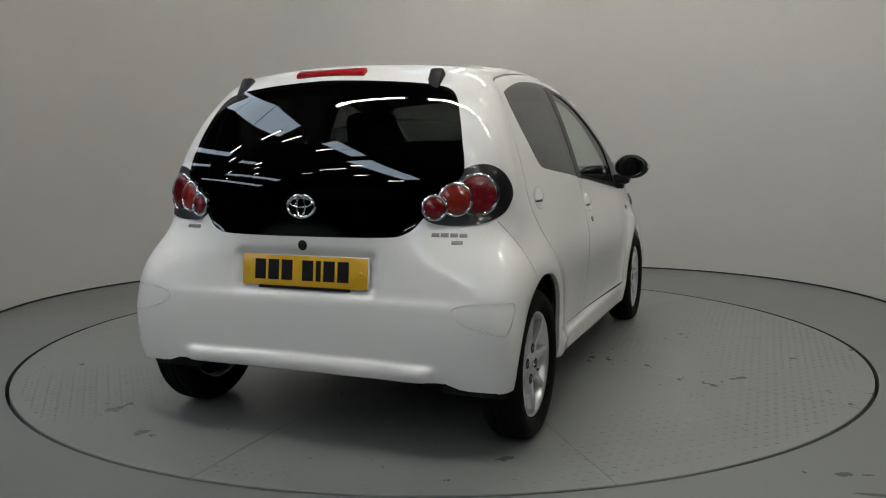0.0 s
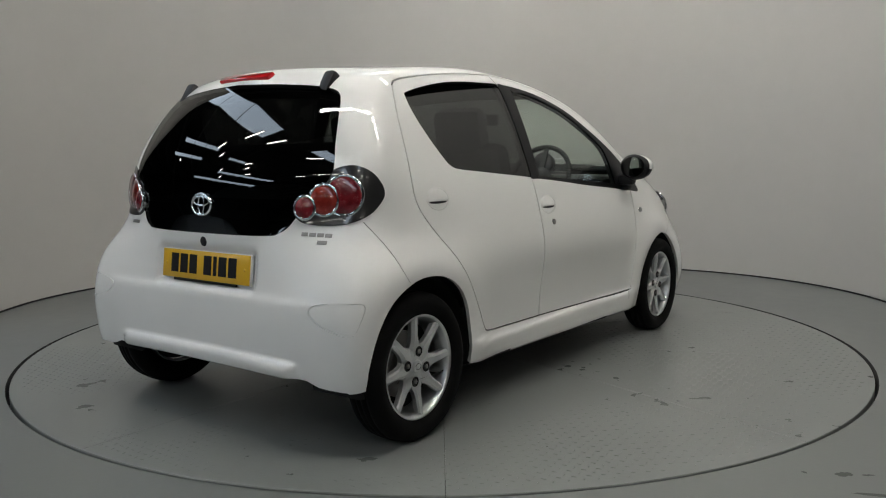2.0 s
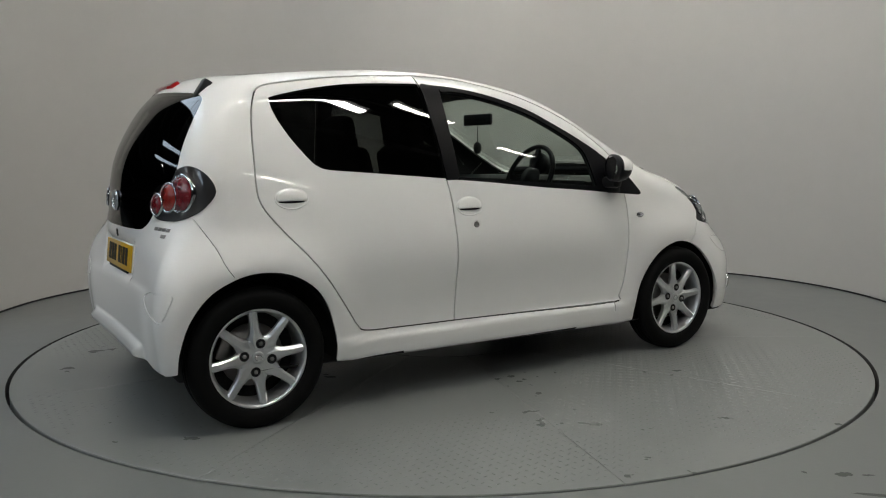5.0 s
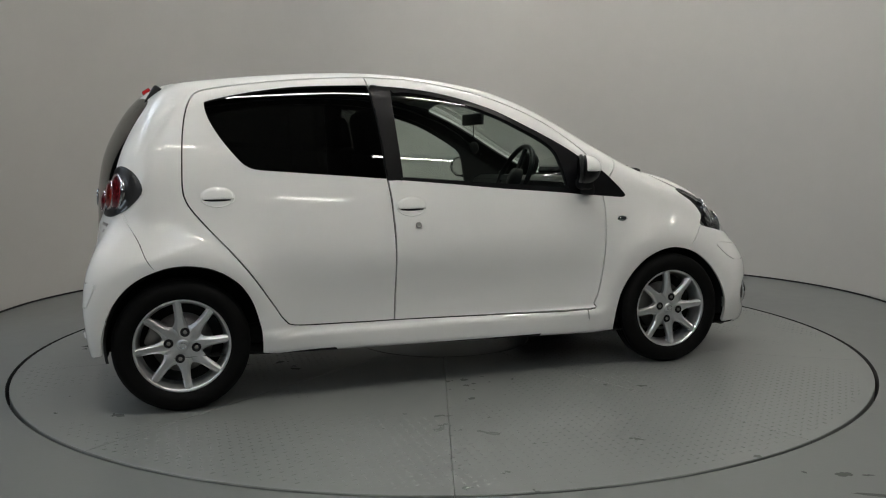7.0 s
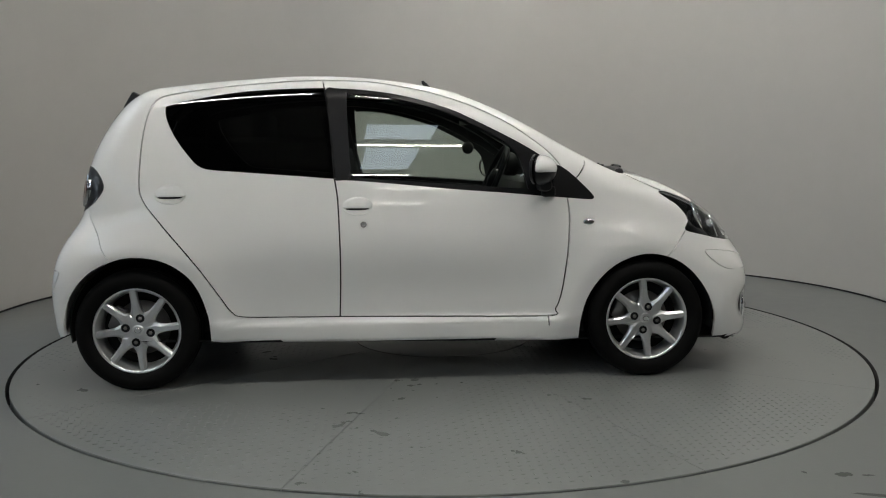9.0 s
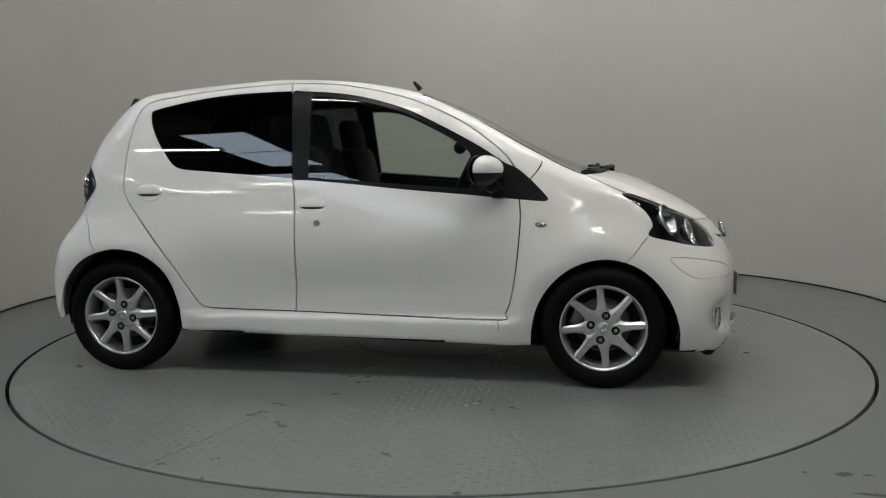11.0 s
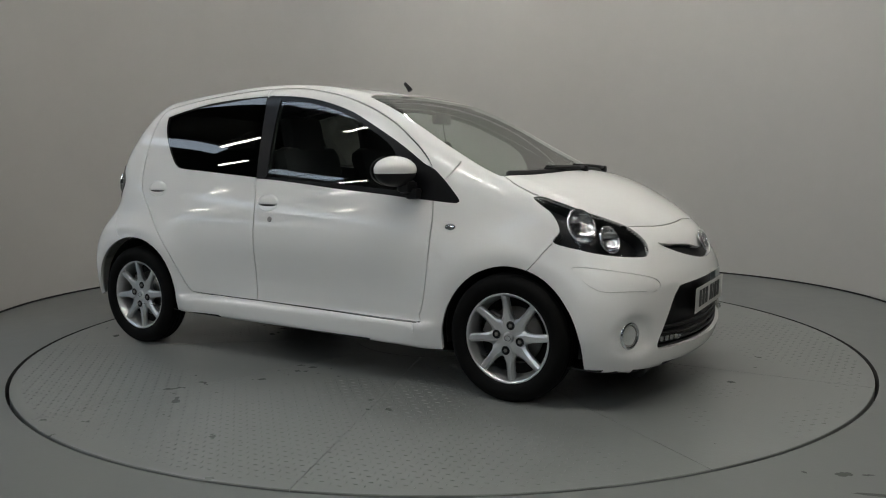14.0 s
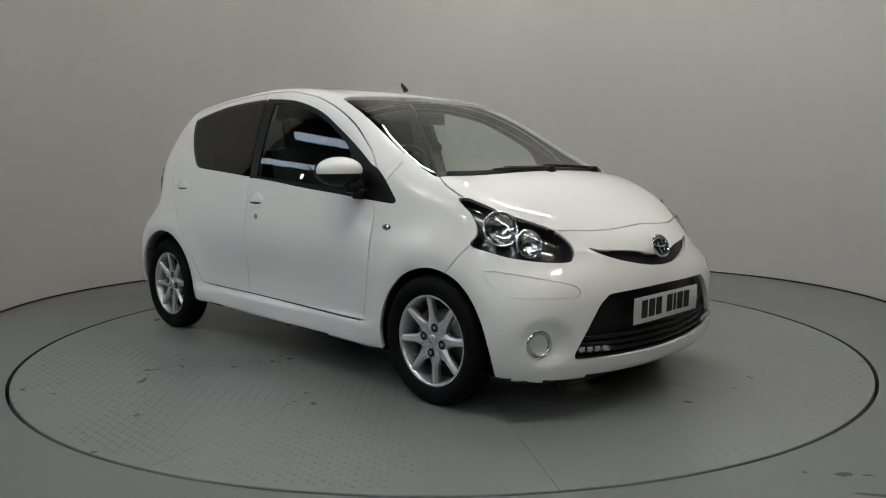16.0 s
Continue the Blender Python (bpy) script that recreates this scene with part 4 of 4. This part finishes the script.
emblem(at(-1.5, 0, 0.863) @ Matrix.Translation((0, 0, 0.004)), 0.056, 0.040)
e = emblem(pose(1.793, 0, 0.655) @ pose(0, 0, 0, 70, 0, 90), 0.058, 0.046)
bm = bmesh.new()
dome(bm, pose(1.787, 0, 0.655) @ pose(0, 0, 0, 70, 0, 90), 0.058, 0.046, 0.004)
part("backing", bm, BLACK, e)
bm = bmesh.new()
dome(bm, at(-1.52, 0, 0.725), 0.019, 0.019, 0.004)
part("tailgate_release", bm, BLACK, car, "round black release button")
for y0, wide, z, n in ((-0.475, 0.135, 0.770, 4), (-0.545, 0.05, 0.745, 1), (0.475, 0.09, 0.778, 1)):
    for k in range(n):
        y = y0 - math.copysign(wide * (k + 0.5) / n, -y0) if y0 > 0 else y0 - wide * (k + 0.5) / n
        m = at(-1.45, y, z)
        part("badge", box((-wide / n * 0.40, -0.007, -0.002), (wide / n * 0.40, 0.007, 0.002), m, 0.001), STEEL, car, "plain silver badge bar")
bm = box((-0.146, -0.021, -0.012), (0.146, 0.021, 0.010), at(-1.272, 0, 1.350), 0.008)
part("brake_lamp", bm, BRAKE, car, "red high-level brake lamp")
bm = bmesh.new()
tube(bm, [(0.200, 0, 1.405), (0.185, 0, 1.425), (0.170, 0, 1.440), (0.165, 0, 1.450)], [0.015, 0.012, 0.010, 0.006], 10)
part("aerial", bm, BLACK, car, "short black roof aerial")

# wipers and cowl
pts = [Vector(snap(np.array([[x, y, 0.97]]))[0]) for x, y in ((1.10, -0.58), (1.14, -0.45), (1.165, -0.30), (1.175, -0.10), (1.175, 0.10), (1.165, 0.30), (1.14, 0.45), (1.10, 0.58))]
bm = bmesh.new()
tube(bm, [p - Vector((0, 0, 0.010)) for p in pts], 0.022, 8)
part("cowl", bm, BLACK, car, "black plastic windscreen cowl")
for root, tip in (((1.175, 0.42, 0.965), (1.12, -0.22, 0.99)), ((1.20, -0.02, 0.962), (1.11, -0.55, 0.965))):
    line = [Vector(snap(np.array([Vector(root).lerp(Vector(tip), k / 8)]))[0]) for k in range(9)]
    bm = bmesh.new()
    tube(bm, [p + Vector((0.004, 0, 0.016)) for p in line[:6]], [0.009, 0.008, 0.007, 0.006, 0.005, 0.004], 8)
    arm = part("wiper", bm, BLACK, car, "black windscreen wiper")
    bm = bmesh.new()
    tube(bm, [p + Vector((0.002, 0, 0.006)) for p in line[2:]], 0.006, 6)
    part("blade", bm, BLACK, arm)
    part("pivot", box((-0.016, -0.022, -0.012), (0.018, 0.022, 0.026), Matrix.Translation(line[0]), 0.01), BLACK, arm)


# inside: seats, dash, wheel, mirror
def seat(x, y, wide, rest=True):
    sx = new("seat")
    sx.parent = car
    tagged(sx, "dark grey fabric seat")
    part("cushion", box((-0.24, -wide / 2, 0), (0.26, wide / 2, 0.16), pose(x, y, 0.36), 0.05), FABRIC, sx)
    part("backrest", box((-0.06, -wide / 2, 0), (0.06, wide / 2, 0.68), pose(x - 0.26, y, 0.44, 0, -14, 0), 0.058), FABRIC, sx)
    if rest:
        part("headrest", box((-0.05, -0.14, -0.06), (0.05, 0.14, 0.19), pose(x - 0.42, y, 1.08, 0, -10, 0), 0.048), FABRIC, sx)


seat(0.15, -0.34, 0.48)
seat(0.15, 0.34, 0.48)
seat(-0.62, 0.0, 1.1, False)
bm = box((0.62, -0.66, 0.55), (1.06, 0.66, 0.93), bevel=0.06)
part("dashboard", bm, BLACK, car, "dark plastic dashboard")
COVER = material("grey_moulded_plastic", (0.10, 0.10, 0.105), 0.4, bump=0.1, bump_scale=300)
bm = bmesh.new()
rows = []
for y in np.linspace(-0.30, 0.30, 31):
    rise = 0.10 * (1 - abs(y / 0.30) ** 3.0)
    rows.append([bm.verts.new((-1.33 + 0.05 * (1 - math.cos(a)) - 0.015 * (1 - (y / 0.3) ** 2), y, 0.80 + (rise + 0.03) * math.sin(a))) for a in np.linspace(0, math.pi / 2, 8)] + [bm.verts.new((-1.10, y, 0.80 + rise + 0.03))])
for p, q in zip(rows[:-1], rows[1:]):
    for i in range(8):
        bm.faces.new((p[i], p[i + 1], q[i + 1], q[i]))
part("latch_cover", bm, COVER, car, "humped dark cover behind the tailgate glass")
part("parcel_shelf", box((-1.40, -0.55, 0.86), (-0.92, 0.55, 0.88), bevel=0.008), FABRIC, car)
m = pose(0.50, -0.33, 0.93) @ pose(0, 0, 0, 0, -66, 0)
bm = bmesh.new()
ring(bm, m, 0.175, 0.175, 0.014)
steer = part("steering_wheel", bm, BLACK, car, "black three-spoke steering wheel")
part("boss", spin([(0.0001, 0.02), (0.05, 0.015), (0.06, -0.02)], 24, m), BLACK, steer)
for a in (0, 90, 180):
    part("spoke", box((0, -0.014, -0.008), (0.17, 0.014, 0.004), m @ pose(0, 0, 0, 0, 0, a)), BLACK, steer)
bm = spin([(0.0001, 0.03), (0.055, 0.03), (0.062, 0.02), (0.055, -0.03), (0.0001, -0.04)], 28, pose(0.60, -0.30, 1.00) @ pose(0, 0, 0, 0, -80, 0))
part("rev_counter", bm, BLACK, car, "round black rev counter pod")
bm = spin([(0.0001, 0.012), (0.024, 0.011), (0.034, 0.004), (0.034, -0.004), (0.024, -0.011), (0.0001, -0.012)], 28, pose(0.413, 0.022, 1.090, 90, 0, 20))
tube(bm, [Vector((0.413, 0.022, 1.12)), Vector((0.408, 0.012, 1.17)), Vector((0.404, 0.004, 1.225))], 0.0025, 6)
part("pendant", bm, BLACK, car, "round black pendant on a cord")
part("interior_mirror", box((-0.012, -0.11, -0.032), (0.012, 0.11, 0.032), pose(0.40, 0.0, 1.245, 0, 0, 8), 0.01), BLACK, car, "black interior mirror")


# ---- the turntable ----
turntable = new("turntable")
tagged(turntable, "round grey painted steel turntable let into the floor", "turntable")
part("hub_plate", spin([(0.0001, 0), (0.497, 0), (0.5, -0.002), (0.5, -0.04)], 64), DECK, turntable, smooth=False)
for k in range(10):
    a0, a1 = radians(-35.5 + 36 * k), radians(0.5 + 36 * k)
    bm = bmesh.new()
    rows = []
    for r, h in ((0.504, -0.04), (0.504, -0.002), (0.507, 0), (R - 0.003, 0), (R, -0.003), (R, -0.05)):
        g = 0.0011 / r
        rows.append([bm.verts.new((r * math.cos(a0 + g + (a1 - a0 - 2 * g) * i / 24), r * math.sin(a0 + g + (a1 - a0 - 2 * g) * i / 24), h)) for i in range(25)])
    for p, q in zip(rows[:-1], rows[1:]):
        for i in range(24):
            bm.faces.new((p[i], q[i], q[i + 1], p[i + 1]))
    for i in (0, 24):
        bm.faces.new([row[i] for row in rows])
    bmesh.ops.recalc_face_normals(bm, faces=bm.faces)
    part("deck_plate", bm, DECK, turntable, smooth=False)
# chips and marks in the deck paint
rng = np.random.default_rng(9)
co, faces = [], []
for _ in range(26):
    r, a, size = R * math.sqrt(rng.uniform(0.1, 0.95)), rng.uniform(0, 6.3), rng.uniform(0.0015, 0.005)
    n, m = len(co), 7
    stretch, turn = rng.uniform(1, 2.4), rng.uniform(0, 3.1)
    for i in range(m):
        q = size * rng.uniform(0.5, 1.0)
        x, y = q * stretch * math.cos(6.283 * i / m), q * math.sin(6.283 * i / m)
        co.append((r * math.cos(a) + x * math.cos(turn) - y * math.sin(turn), r * math.sin(a) + x * math.sin(turn) + y * math.cos(turn), 0.0012))
    faces.append(tuple(range(n, n + m)))
me = bpy.data.meshes.new("paint_chips")
me.from_pydata(co, [], faces)
me.materials.append(STAIN)
chips = new("paint_chips", me)
chips.parent = turntable
tagged(chips, kind="stuff")
# raised tread on the deck, worn away in places
co, faces = [], []
rng = np.random.default_rng(4)
step = 0.036
k = int(R / step) + 1
for i in range(-k, k + 1):
    for j in range(-k, k + 1):
        x, y = i * step, j * step
        if math.hypot(x, y) > R - 0.05:
            continue
        keep = noise.noise((x * 0.9, y * 0.9, 3.0)) + 0.25 * noise.noise((x * 4, y * 4, 1.0))
        if keep < -0.04:
            continue
        c, s = (0.0125, 0.0) if (i + j) % 2 else (0.0, 0.0125)
        a = (c * 0.966 - s * 0.26, c * 0.26 + s * 0.966)
        b = (-a[1] * 0.3, a[0] * 0.3)
        h = 0.0006 + 0.0011 * min(1, (keep + 0.04) * 3)
        n = len(co)
        co += [(x + a[0], y + a[1], -0.0006), (x + b[0], y + b[1], -0.0006), (x - a[0], y - a[1], -0.0006), (x - b[0], y - b[1], -0.0006), (x + a[0] * 0.4, y + a[1] * 0.4, h), (x - a[0] * 0.4, y - a[1] * 0.4, h)]
        faces += [(n, n + 1, n + 4), (n + 1, n + 2, n + 5, n + 4), (n + 2, n + 3, n + 5), (n + 3, n, n + 4, n + 5)]
me = bpy.data.meshes.new("tread")
me.from_pydata(co, [], faces)
me.materials.append(DECK)
tread = new("tread", me)
tread.parent = turntable
tagged(tread, kind="stuff")


def motions():
    deck_rows, car_rows = [], []
    for i in range(33):
        t = i / 2
        m = pose(0, 0, 0, 0, 0, 67.796 - 7.0603 * t)
        deck_rows.append((t, m))
        car_rows.append((t, m @ pose(-0.2745, -0.1922, 0.0)))
    walk(turntable, deck_rows)
    walk(car, car_rows)


motions()
